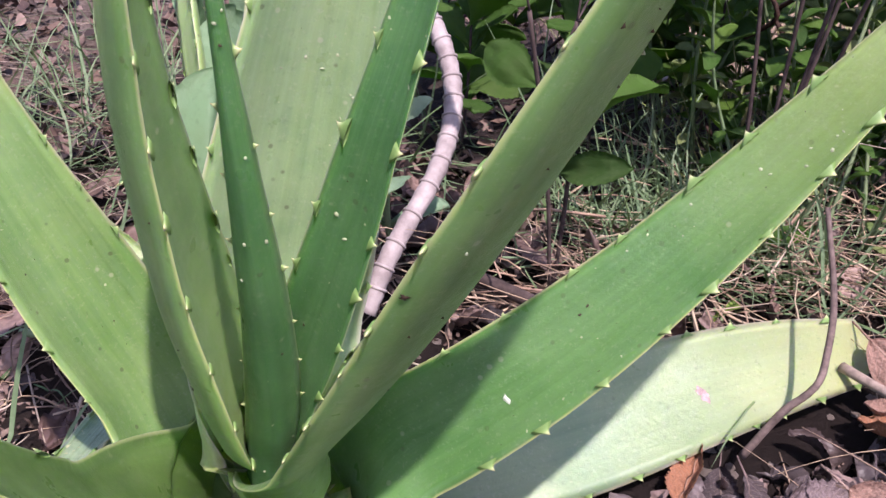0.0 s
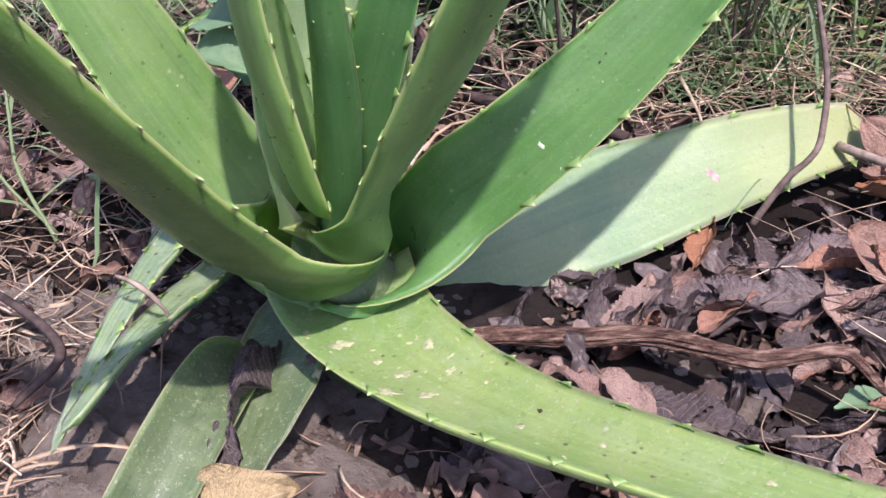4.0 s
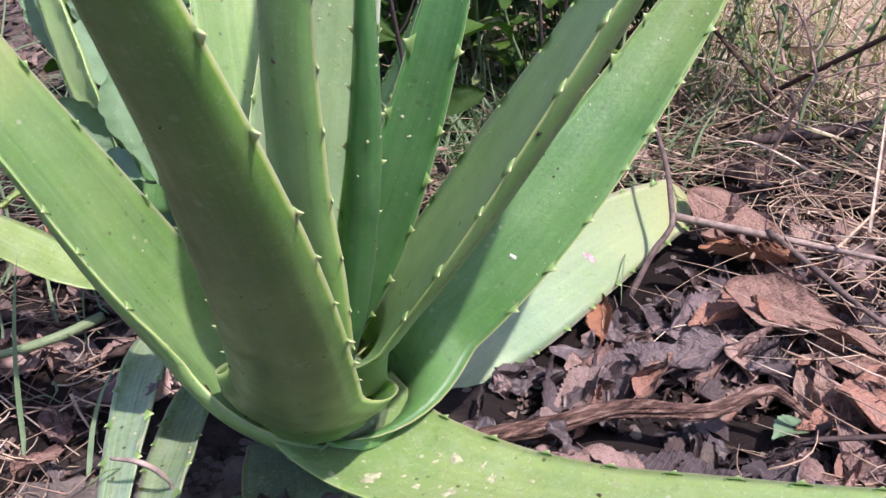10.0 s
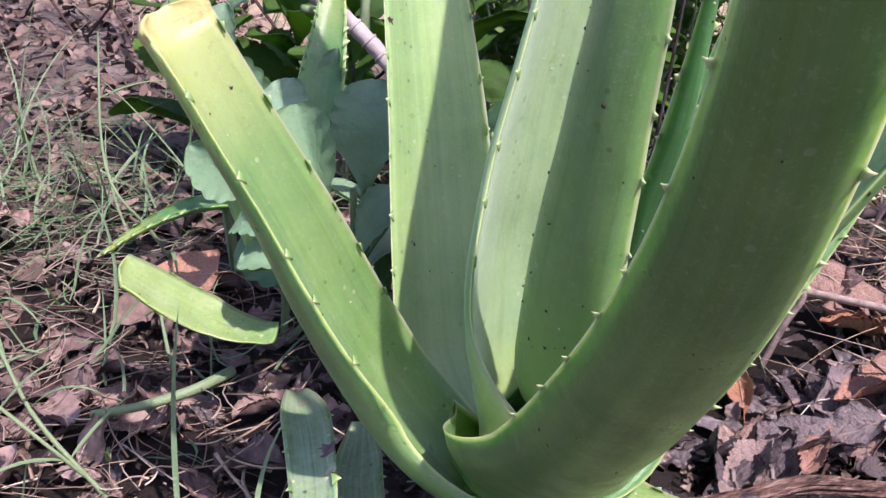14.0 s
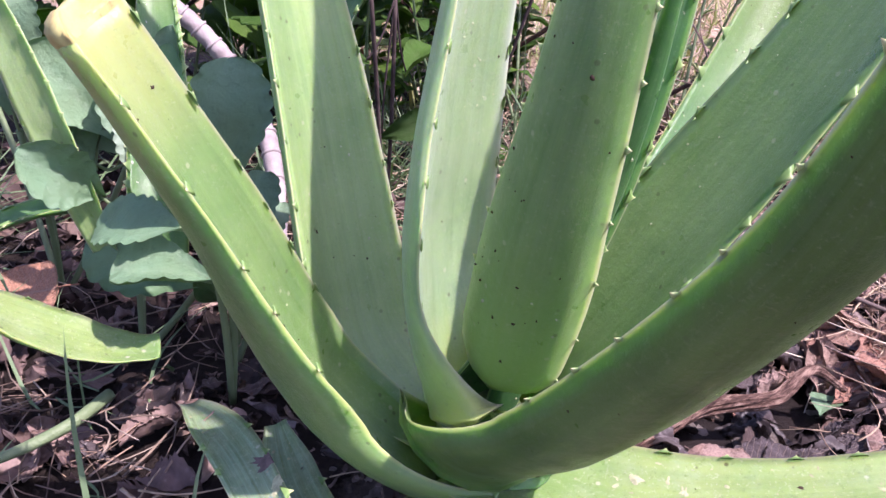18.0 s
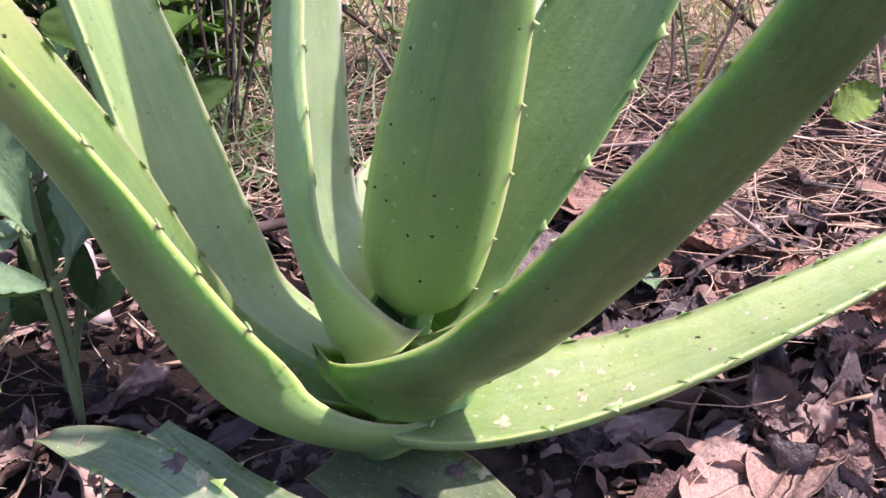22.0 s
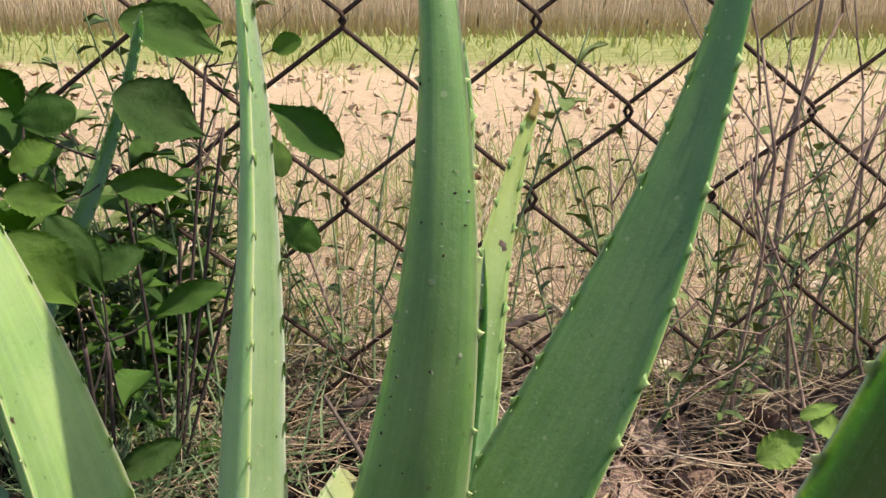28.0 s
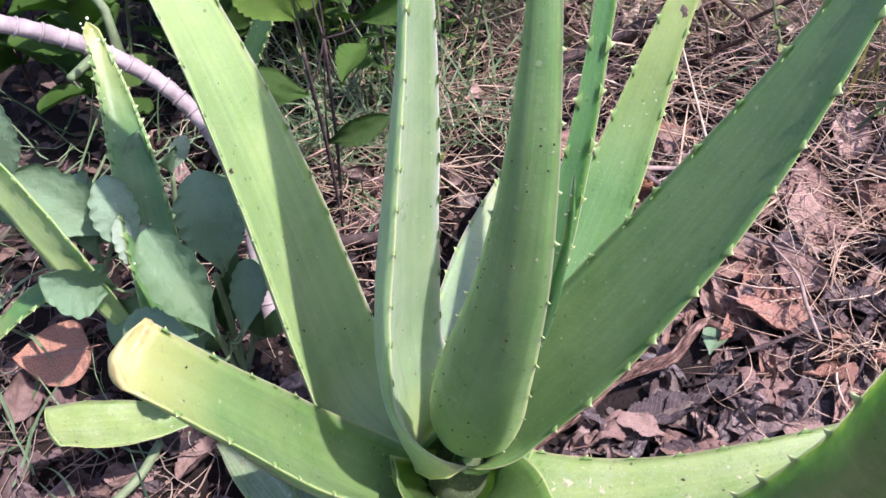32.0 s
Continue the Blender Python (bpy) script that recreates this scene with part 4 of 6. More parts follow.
def strew(count, x0, x1, y0, y1, sizes, lift, steep=35):
    """Fallen leaves too many and too far to pick apart, joined."""
    heap = LEAF_HEAPS.setdefault("far", Heap())
    for _ in range(count):
        x, y = rnd.uniform(x0, x1), rnd.uniform(y0, y1)
        if is_clear(x, y, 0.005):
            shape, size = rnd.choice(SHAPES), rnd.uniform(*sizes)
            m4 = Matrix.LocRotScale((x, y, ground_z(x, y) + rnd.uniform(0.002, lift)), Euler((radians(rnd.gauss(0, steep)), radians(rnd.gauss(0, steep)), rnd.uniform(0, 6.3))), (size, size * rnd.uniform(0.75, 1.1), size))
            heap.add([m4 @ v.co for v in shape.vertices], [tuple(q.vertices) for q in shape.polygons])


scatter(150, 0.07, 0.50, -0.28, 0.13, DARK_SHAPES * 2 + BROWN_SHAPES, (0.05, 0.105), 0.026, "dark purple-brown rotting fallen leaf", 22)
scraps = Heap()
for k in range(300):
    x, y = (rnd.uniform(0.08, 0.48), rnd.uniform(-0.27, 0.16)) if k < 260 else (rnd.uniform(-0.36, 0.0), rnd.uniform(0.06, 0.42))
    if is_clear(x, y, -0.012):
        shape, size = rnd.choice(SHAPES), rnd.uniform(0.025, 0.065) * (1.0 if k < 260 else 0.75)
        m4 = Matrix.LocRotScale((x, y, ground_z(x, y) + rnd.uniform(0.002, 0.02)), Euler((rnd.gauss(0, 0.5), rnd.gauss(0, 0.5), rnd.uniform(0, 6.3))), (size, size * rnd.uniform(0.7, 1.1), size))
        scraps.add([m4 @ v.co for v in shape.vertices], [tuple(q.vertices) for q in shape.polygons])
SCRAP = litter_material("dead_leaf_scraps", [(0.03, 0.025, 0.027), (0.12, 0.098, 0.10), (0.05, 0.041, 0.043), (0.21, 0.17, 0.168), (0.035, 0.028, 0.03), (0.30, 0.215, 0.19)], True, 0.42)
scraps.done("leaf_scraps", SCRAP, "crumpled purple-grey scraps of rotting fallen leaves", "litter")
scatter(48, 0.16, 0.46, -0.30, 0.02, BROWN_SHAPES + LIGHT_SHAPES, (0.04, 0.08), 0.034, "pinkish-brown curled fallen leaf on dark litter", 25)
scatter(52, 0.34, 0.66, -0.24, 0.22, BROWN_SHAPES + LIGHT_SHAPES, (0.05, 0.10), 0.03, "dry brown curled fallen leaf")
strew(90, 0.0, 0.32, -0.36, -0.12, (0.03, 0.08), 0.022, 28)
strew(60, -0.42, -0.05, -0.30, 0.08, (0.018, 0.05), 0.016, 30)
strew(60, 0.48, 0.95, -0.45, 0.35, (0.05, 0.11), 0.03)
scatter(75, -0.42, 0.05, -0.36, 0.10, DARK_SHAPES + BROWN_SHAPES + LIGHT_SHAPES, (0.025, 0.07), 0.022, "small dry fallen leaf on crumbly soil", 20)
strew(150, -0.5, 0.05, 0.10, 0.85, (0.035, 0.085), 0.02, 25)
strew(60, 0.05, 0.62, 0.16, 0.62, (0.05, 0.10), 0.025, 30)
STREWN = litter_material("strewn_dead_leaves", [(0.24, 0.14, 0.115), (0.06, 0.045, 0.045), (0.38, 0.25, 0.205), (0.11, 0.078, 0.075), (0.48, 0.34, 0.285), (0.16, 0.10, 0.088), (0.035, 0.028, 0.03)], True, 0.6)
LEAF_HEAPS["far"].done("strewn_leaves", STREWN, "curled brown fallen leaves strewn under grass and straw", "litter")

# crumbs and flakes of litter
bits = Heap()


def flake(heap, x, y, z, size, spread=0.6):
    """A scrap of dead leaf: a small curled sheet."""
    m4 = Matrix.LocRotScale((x, y, z), Euler((rnd.gauss(0, spread), rnd.gauss(0, spread), rnd.uniform(0, 6.3))), (size * rnd.uniform(1.0, 2.2), size, size))
    curl, skew = rnd.uniform(-0.9, 0.9), rnd.uniform(-0.4, 0.4)
    V = []
    for i in range(4):
        for j in range(3):
            a, b = i / 1.5 - 1, j - 1
            k = 1 - 0.45 * a * a
            V.append(m4 @ Vector((a, b * k * rnd.uniform(0.3, 0.9) + skew * a * a, curl * (a * a * 0.5 + b * b * 0.3) + rnd.gauss(0, 0.3))))
    heap.add(V, [(i * 3 + j, i * 3 + j + 3, i * 3 + j + 4, i * 3 + j + 1) for i in range(3) for j in range(2)])


for _ in range(5200):
    x, y = rnd.gauss(0.14, 0.38), rnd.gauss(0.02, 0.34)
    if abs(x) > 1.1 or abs(y) > 1.1 or not is_clear(x, y, 0.01):
        continue
    flake(bits, x, y, ground_z(x, y) + rnd.uniform(0.001, 0.014), rnd.uniform(0.002, 0.008) * (0.6 if x < 0 else 0.8))
bits.done("litter_flakes", BITS, "crumbled brown flakes of dead leaves on the soil", "litter", False)
far_bits = Heap()
for _ in range(3600):
    x, y = rnd.uniform(-1.5, 0.3), rnd.uniform(0.43, 2.4)
    flake(far_bits, x, y, ground_z(x, y) + rnd.uniform(0.002, 0.016), rnd.uniform(0.005, 0.017), 0.4)
PINK_BITS = litter_material("dry_litter", [(0.15, 0.10, 0.08), (0.30, 0.21, 0.17), (0.08, 0.052, 0.046), (0.21, 0.135, 0.10), (0.05, 0.036, 0.033)], True)
far_bits.done("dry_litter", PINK_BITS, "pinkish-tan dry leaf litter in the sun behind the plants", "litter")

# soil clods at the bare side
CLOD, nt_, b_ = nodes_of("soil_clod", 0.95, 0.1)
link(nt_, ramp(nt_, noise_tex(nt_, 38, 6, coords(nt_)), [(0.3, (0.22, 0.175, 0.15)), (0.7, (0.54, 0.45, 0.39))]), b_.inputs["Base Color"])
bump(nt_, b_, noise_tex(nt_, 110, 9, coords(nt_), 0.75), 1.0, 0.02)
clods = Heap()
ball = bmesh.new()
bmesh.ops.create_icosphere(ball, subdivisions=2, radius=1)
BALL_V, BALL_F = [v.co.copy() for v in ball.verts], [tuple(v.index for v in f.verts) for f in ball.faces]
ball.free()
ball = bmesh.new()
bmesh.ops.create_icosphere(ball, subdivisions=3, radius=1)
LUMP_V, LUMP_F = [v.co.copy() for v in ball.verts], [tuple(v.index for v in f.verts) for f in ball.faces]
ball.free()
ball = bmesh.new()
bmesh.ops.create_icosphere(ball, subdivisions=1, radius=1)
CRUMB_V, CRUMB_F = [v.co.copy() for v in ball.verts], [tuple(v.index for v in f.verts) for f in ball.faces]
ball.free()
for k in range(2600):
    x, y = rnd.uniform(-0.50, 0.0), rnd.uniform(-0.36, 0.10)
    if rnd.random() < 0.15:
        x, y = rnd.uniform(-0.1, 0.5), rnd.uniform(-0.3, 0.3)
    big = k < 230
    if k < 60:
        x, y = rnd.uniform(-0.34, -0.09), rnd.uniform(-0.24, 0.06)
    r = rnd.uniform(0.008, 0.028) if big else rnd.uniform(0.0012, 0.006)
    off = Vector((x * 91, y * 57, r * 300))
    V, F = (LUMP_V, LUMP_F) if k < 60 else (BALL_V, BALL_F) if big else (CRUMB_V, CRUMB_F)
    turn = Euler((rnd.uniform(0, 3), rnd.uniform(0, 3), 0)).to_matrix()
    base = Vector((x, y, ground_z(x, y)))
    clods.add([base + Vector((q.x, q.y, q.z * 0.6)) * r * (1 + 0.6 * noise.noise(p * 1.5 + off) + 0.35 * noise.noise(p * 4 + off) + (0.14 * noise.noise(p * 9 + off) if k < 60 else 0)) for p in V for q in (turn @ p,)], F)
clods.done("soil_clods", CLOD, "grey-brown crumbly clods of dry soil", "soil", False)


def stalk(heap, x, y, z, length, yaw, pitch, radius, bow, sides=3, steps=5):
    p, d = Vector((x, y, z)), Vector((math.cos(yaw) * math.cos(pitch), math.sin(yaw) * math.cos(pitch), math.sin(pitch)))
    side = Vector((-math.sin(yaw), math.cos(yaw), 0))
    pts = [p + d * (length * k / steps) + side * bow * length * math.sin(math.pi * k / steps) + Vector((0, 0, -abs(bow) * length * 0.3 * (k / steps) ** 2)) for k in range(steps + 1)]
    V, F = tube(pts, [radius * (1 - 0.5 * k / steps) for k in range(steps + 1)], sides)
    heap.add(V, F)


straw = Heap()
for count, cx, cy, sx, sy, high, lengths in ((620, 0.52, 0.36, 0.17, 0.14, 0.06, (0.04, 0.2)), (560, 0.75, 0.08, 0.16, 0.2, 0.06, (0.04, 0.22)), (200, 0.48, 0.26, 0.06, 0.05, 0.05, (0.05, 0.15)),
                                             (300, 0.28, 0.36, 0.14, 0.10, 0.04, (0.04, 0.15)), (1000, -0.24, -0.04, 0.15, 0.14, 0.035, (0.012, 0.08)),
                                             (60, 0.2, -0.05, 0.2, 0.15, 0.03, (0.03, 0.13)), (150, 0.33, -0.10, 0.05, 0.04, 0.035, (0.03, 0.10)), (110, 0.58, -0.15, 0.2, 0.15, 0.04, (0.05, 0.2)), (330, 0.50, -0.10, 0.13, 0.09, 0.05, (0.03, 0.14)), (500, 0.95, 0.25, 0.2, 0.35, 0.12, (0.08, 0.28))):
    for _ in range(count):
        x, y = rnd.gauss(cx, sx), rnd.gauss(cy, sy)
        if not is_clear(x, y, 0.05 if x > 0 else 0.0):
            continue
        stalk(straw, x, y, ground_z(x, y) + rnd.uniform(0.002, high), rnd.uniform(*lengths), rnd.uniform(0, 6.3), rnd.gauss(0.05, 0.22), rnd.uniform(0.0004, 0.0012) + (0.0012 if rnd.random() < 0.08 else 0), rnd.gauss(0, 0.2))
straw.done("dry_straw", STRAW, "tangled pale dry grass straw lying on the ground", "straw")
old_straw = Heap()
for count, cx, cy, sx, sy in ((360, -0.30, 0.34, 0.15, 0.17), (420, -0.42, 0.74, 0.18, 0.24)):
    for _ in range(count):
        x, y = rnd.gauss(cx, sx), rnd.gauss(cy, sy)
        if y > 0.1 and is_clear(x, y):
            stalk(old_straw, x, y, ground_z(x, y) + rnd.uniform(0.002, 0.03), rnd.uniform(0.03, 0.15), rnd.uniform(0, 6.3), rnd.gauss(0.05, 0.2), rnd.uniform(0.0005, 0.0013), rnd.gauss(0, 0.25))
# darker copy of the straw colours: the shade on this ground is painted in
SHADE_STRAW = litter_material("old_straw", [(0.34, 0.25, 0.18), (0.20, 0.14, 0.105), (0.50, 0.40, 0.31), (0.13, 0.088, 0.07), (0.28, 0.19, 0.14)], True, 0.7)
old_straw.done("old_straw", SHADE_STRAW, "grey-brown straw coloured as in shade, on dark soil among grass", "straw")


def green_material(name, colours, island=True, rough=0.5, translucent=0.25):
    m, nt, b = nodes_of(name, rough, 0.35)
    pick = nt.nodes.new("ShaderNodeNewGeometry").outputs["Random Per Island"] if island else nt.nodes.new("ShaderNodeObjectInfo").outputs["Random"]
    base = ramp(nt, pick, [(i / len(colours), c) for i, c in enumerate(colours)])
    base = mixed(nt, ramp(nt, noise_tex(nt, 3.5, 5, coords(nt), 0.7), [(0.35, (0, 0, 0)), (0.7, (1, 1, 1))]), base, mixed(nt, 0.25, base, (0.20, 0.25, 0.10)))
    base = mixed(nt, ramp(nt, noise_tex(nt, 11, 5, coords(nt), 0.7), [(0.55, (0, 0, 0)), (0.7, (0.5, 0.5, 0.5))]), base, mixed(nt, 0.5, base, (0.05, 0.09, 0.03)))
    link(nt, base, b.inputs["Base Color"])
    bump(nt, b, noise_tex(nt, 16, 6, coords(nt), 0.7), 0.35, 0.02)
    tr = nt.nodes.new("ShaderNodeBsdfTranslucent")
    link(nt, mixed(nt, 1.0, base, (1.0, 1.0, 0.55), "MULTIPLY"), tr.inputs["Color"])
    mix = nt.nodes.new("ShaderNodeMixShader")
    mix.inputs[0].default_value = translucent
    out = nt.nodes["Material Output"]
    link(nt, b.outputs[0], mix.inputs[1]), link(nt, tr.outputs[0], mix.inputs[2]), link(nt, mix.outputs[0], out.inputs["Surface"])
    return m


GRASS = green_material("green_grass", [(0.10, 0.175, 0.085), (0.15, 0.23, 0.115), (0.075, 0.135, 0.055), (0.27, 0.35, 0.21), (0.13, 0.21, 0.08), (0.20, 0.29, 0.16)])
KAL = green_material("succulent_leaf", [(0.21, 0.37, 0.20), (0.33, 0.49, 0.32), (0.19, 0.34, 0.165), (0.46, 0.59, 0.44), (0.27, 0.43, 0.25)], False, 0.32, 0.34)
LUSH = green_material("lush_leaf", [(0.075, 0.19, 0.025), (0.13, 0.28, 0.04), (0.06, 0.15, 0.028), (0.20, 0.36, 0.05), (0.09, 0.22, 0.032)], False, 0.55, 0.6)
STALK = green_material("green_stalk", [(0.13, 0.20, 0.09), (0.18, 0.24, 0.12)], False, 0.5, 0.05)


def grass_blade(heap, x, y, z, length, yaw, rise, droop, width, sweep=0.0):
    V, F = [], []
    n = 7
    side = Vector((-math.sin(yaw), math.cos(yaw), 0))
    for k in range(n + 1):
        s = k / n
        r = math.cos(rise) * length * s
        h = math.sin(rise) * length * s - droop * length * s * s
        turn = yaw + sweep * s
        c = Vector((x + math.cos(turn) * r, y + math.sin(turn) * r, max(z + h, 0.0)))
        w = width * (1 - s) ** 0.6 * min(1, 0.4 + s * 3)
        V += [c - side * w, c - Vector((0, 0, w * 0.5)), c + side * w]
    for k in range(n):
        for j in (0, 1):
            F.append((k * 3 + j, k * 3 + j + 1, k * 3 + j + 4, k * 3 + j + 3))
    heap.add(V, F)


TUFTS_NEAR = ((0.30, 0.46, 46, 0.16), (0.38, 0.55, 50, 0.2), (0.22, 0.38, 30, 0.13), (0.46, 0.47, 40, 0.18), (0.55, 0.62, 40, 0.22), (0.15, 0.58, 36, 0.2), (-0.26, 0.20, 7, 0.14), (-0.33, 0.42, 9, 0.18), (-0.22, 0.55, 12, 0.18), (-0.38, 0.10, 5, 0.12), (-0.45, 0.3, 8, 0.16), (0.7, 0.55, 30, 0.25), (0.05, 0.7, 36, 0.22), (-0.12, 0.75, 36, 0.2), (0.62, 0.36, 20, 0.16), (0.9, 0.15, 24, 0.3), (1.0, -0.15, 24, 0.3), (0.85, 0.45, 26, 0.3), (-0.42, 0.75, 40, 0.2), (0.3, 0.85, 40, 0.25), (-0.20, 0.06, 3, 0.16), (0.40, 0.48, 60, 0.2), (-0.38, 0.85, 34, 0.24), (-0.30, 0.95, 34, 0.26), (-0.5, 0.68, 24, 0.22), (-0.26, 0.78, 30, 0.24), (-0.40, 0.56, 18, 0.2), (-0.30, 0.66, 22, 0.2), (-0.55, 1.0, 20, 0.22), (-0.27, 0.36, 5, 0.22), (-0.22, 0.46, 6, 0.24), (-0.3, 0.52, 8, 0.24), (-0.2, 0.62, 24, 0.2))
TUFTS_BEHIND = ((0.33, 0.47, 70, 0.26), (0.42, 0.43, 60, 0.26), (0.28, 0.52, 60, 0.26), (0.5, 0.44, 40, 0.26), (0.36, 0.45, 60, 0.22), (0.45, 0.40, 44, 0.2), (0.30, 0.53, 56, 0.22), (0.52, 0.5, 50, 0.24), (0.25, 0.50, 40, 0.18), (0.50, 0.58, 26, 0.17), (0.43, 0.47, 26, 0.17), (-0.15, 0.67, 8, 0.15), (-0.17, 0.32, 4, 0.15), (-0.22, 0.28, 4, 0.15), (-0.09, 1.01, 26, 0.17), (0.29, 1.02, 26, 0.17), (0.33, 0.74, 26, 0.17), (0.47, 0.87, 26, 0.17), (0.34, 0.61, 26, 0.17), (0.68, 1.11, 26, 0.17), (0.47, 0.70, 26, 0.17), (0.38, 0.55, 26, 0.17), (-0.22, 0.39, 5, 0.15), (-0.17, 0.24, 4, 0.15), (0.34, 0.67, 26, 0.17))
grass = Heap()
for cx, cy, count, size in TUFTS_NEAR + TUFTS_BEHIND:
    for _ in range(count if cx < 0.1 else int(count * 0.62)):
        x, y = rnd.gauss(cx, 0.045), rnd.gauss(cy, 0.045)
        grass_blade(grass, x, y, ground_z(x, y), size * rnd.uniform(0.5, 1.3), rnd.uniform(0, 6.3), rnd.uniform(0.3, 1.35), rnd.uniform(0.05, 0.6), rnd.uniform(0.0008, 0.0026), rnd.gauss(0, 0.55))
grass.done("grass", GRASS, "green grass blades growing among the litter", "grass")


# ---- twigs, root and woody stem ----
def branch(name, points, radii, material, label, category, sides=8, ridges=0.0, steps=8):
    pts = smooth_path(points, steps)
    n = len(pts)
    rr = [float(np.interp(i / (n - 1), np.linspace(0, 1, len(radii)), radii)) for i in range(n)]
    V, F = tube(pts, rr, sides)
    V = [v + (v - pts[min(i // sides, n - 1)]) * (ridges * noise.noise(Vector(((i % sides) * 1.7, (i // sides) * 0.13, 5)))) for i, v in enumerate(V)]
    return tagged(part(name, mesh_of(name, V, F), material), label, category)


BARK, nt_, b_ = nodes_of("root_bark", 0.9, 0.15)
o_ = coords(nt_, "Object", (12, 60, 60))
link(nt_, ramp(nt_, noise_tex(nt_, 3.5, 7, o_, 0.7), [(0.36, (0.03, 0.018, 0.015)), (0.52, (0.17, 0.10, 0.078)), (0.66, (0.44, 0.30, 0.23))]), b_.inputs["Base Color"])
bump(nt_, b_, noise_tex(nt_, 3.5, 7, o_, 0.7), 1.0, 0.006)
def fibrous_root():
    """A core wrapped by twisted strips of split bark."""
    root = tagged(new("root"), "dark red-brown fibrous root lying on the litter", "root")
    pts = smooth_path(((0.068, -0.004, 0.0), (0.094, -0.012, 0.012), (0.147, -0.025, 0.018), (0.180, -0.027, 0.02), (0.206, -0.032, 0.02), (0.252, -0.056, 0.02), (0.280, -0.057, 0.022), (0.312, -0.058, 0.024), (0.334, -0.078, 0.006)), 10)
    r = random.Random(9)
    n = len(pts)
    size = [float(np.interp(i / (n - 1), (0, 0.15, 0.5, 0.75, 1), (0.0075, 0.0066, 0.0070, 0.0055, 0.003))) for i in range(n)]
    V, F = tube(pts, [s * 0.8 for s in size], 10)
    part("core", mesh_of("core", V, F), BARK, root)
    for k in range(16):
        first, last = (0, n) if k < 8 else sorted(r.sample(range(n), 2))
        if last - first < 14:
            first, last = max(0, first - 8), min(n, last + 8)
        line, thick = [], []
        for i in range(first, last):
            t = (pts[min(i + 1, n - 1)] - pts[max(i - 1, 0)]).normalized()
            a = t.cross(Vector((0, 0, 1))).normalized()
            b = a.cross(t)
            q = k * 2.4 + i * 0.025 + 0.35 * noise.noise(Vector((i * 0.12, k * 3.1, 0)))
            out = size[i] * (0.80 + 0.16 * noise.noise(Vector((i * 0.2, k * 5.7, 2))))
            line.append(pts[i] + (a * math.cos(q) + b * math.sin(q)) * out)
            thick.append(size[i] * (0.24 + 0.12 * noise.noise(Vector((i * 0.3, k * 1.7, 4)))) * min(1, (i - first + 1) / 4, (last - i) / 4))
        V, F = tube(line, thick, 5)
        part("bark_strip", mesh_of("bark_strip", V, F), BARK, root)


fibrous_root()
STEM, nt_, b_ = nodes_of("mauve_stem", 0.6, 0.3)
link(nt_, ramp(nt_, noise_tex(nt_, 60, 5, coords(nt_)), [(0.3, (0.24, 0.195, 0.19)), (0.7, (0.46, 0.40, 0.385))]), b_.inputs["Base Color"])
bump(nt_, b_, noise_tex(nt_, 140, 4, coords(nt_)), 0.3, 0.003)
GREY_TWIG = plain("grey_twig_bark", (0.15, 0.11, 0.095), 0.85, 0.5, 120)
PALE_TWIG = plain("pale_twig_bark", (0.30, 0.23, 0.19), 0.85, 0.4, 120)
DARK_TWIG = plain("dark_branch_bark", (0.07, 0.05, 0.045), 0.9, 0.5, 90)


def woody_stem():
    pts = smooth_path(((0.03, 0.29, 0.01), (0.049, 0.32, 0.055), (0.087, 0.386, 0.108), (0.099, 0.438, 0.151), (0.088, 0.48, 0.193), (0.057, 0.513, 0.234), (0.01, 0.539, 0.273), (-0.05, 0.559, 0.309), (-0.119, 0.575, 0.342)), 9)
    stem = tagged(new("woody_stem"), "mauve-grey ringed woody stem of a succulent shrub", "stem")
    radii = [0.0085 + 0.0009 * (i % 3 == 0) for i in range(len(pts))]
    V, F = tube(pts, radii, 10)
    part("bark", mesh_of("bark", V, F), STEM, stem)
    for i in range(4, len(pts) - 2, 3):      # leaf scars
        d = (pts[i + 1] - pts[i - 1]).normalized()
        V, F = tube([pts[i] - d * 0.0016, pts[i] - d * 0.0006, pts[i] + d * 0.0006, pts[i] + d * 0.0016], [0.0088, 0.0103, 0.0103, 0.0088], 10)
        part("ring", mesh_of("ring", V, F), STEM, stem)
    for i, (dx, dy, dz) in ((44, (0.0, 0.05, 0.09)), (48, (-0.06, -0.06, 0.02))):
        p = pts[i]
        V, F = tube([p, p + Vector((dx, dy, dz)) * 0.5 + Vector((0.01, 0, 0)), p + Vector((dx, dy, dz))], [0.006, 0.005, 0.004], 8)
        part("side_shoot", mesh_of("side_shoot", V, F), STALK, stem)


woody_stem()
branch("twig", ((0.322, 0.146, -0.01), (0.345, 0.150, 0.03), (0.366, 0.155, 0.05), (0.38, 0.178, 0.065), (0.386, 0.205, 0.10), (0.38, 0.24, 0.155)), (0.0032, 0.003, 0.0028, 0.0026, 0.002), GREY_TWIG, "thin grey crooked twig standing in the litter", "twig", 7, 0.3)
branch("twig", ((0.42, 0.225, 0.02), (0.46, 0.15, 0.028), (0.52, 0.07, 0.03), (0.60, -0.03, 0.03)), (0.0045, 0.004, 0.003, 0.002), PALE_TWIG, "pale dry twig lying on fallen leaves", "twig", 7, 0.3)
branch("twig", ((0.47, 0.14, 0.032), (0.455, 0.06, 0.035), (0.45, -0.02, 0.03), (0.47, -0.09, 0.022)), (0.0035, 0.003, 0.0028, 0.002), GREY_TWIG, "grey forked twig lying on fallen leaves", "twig", 7, 0.3)
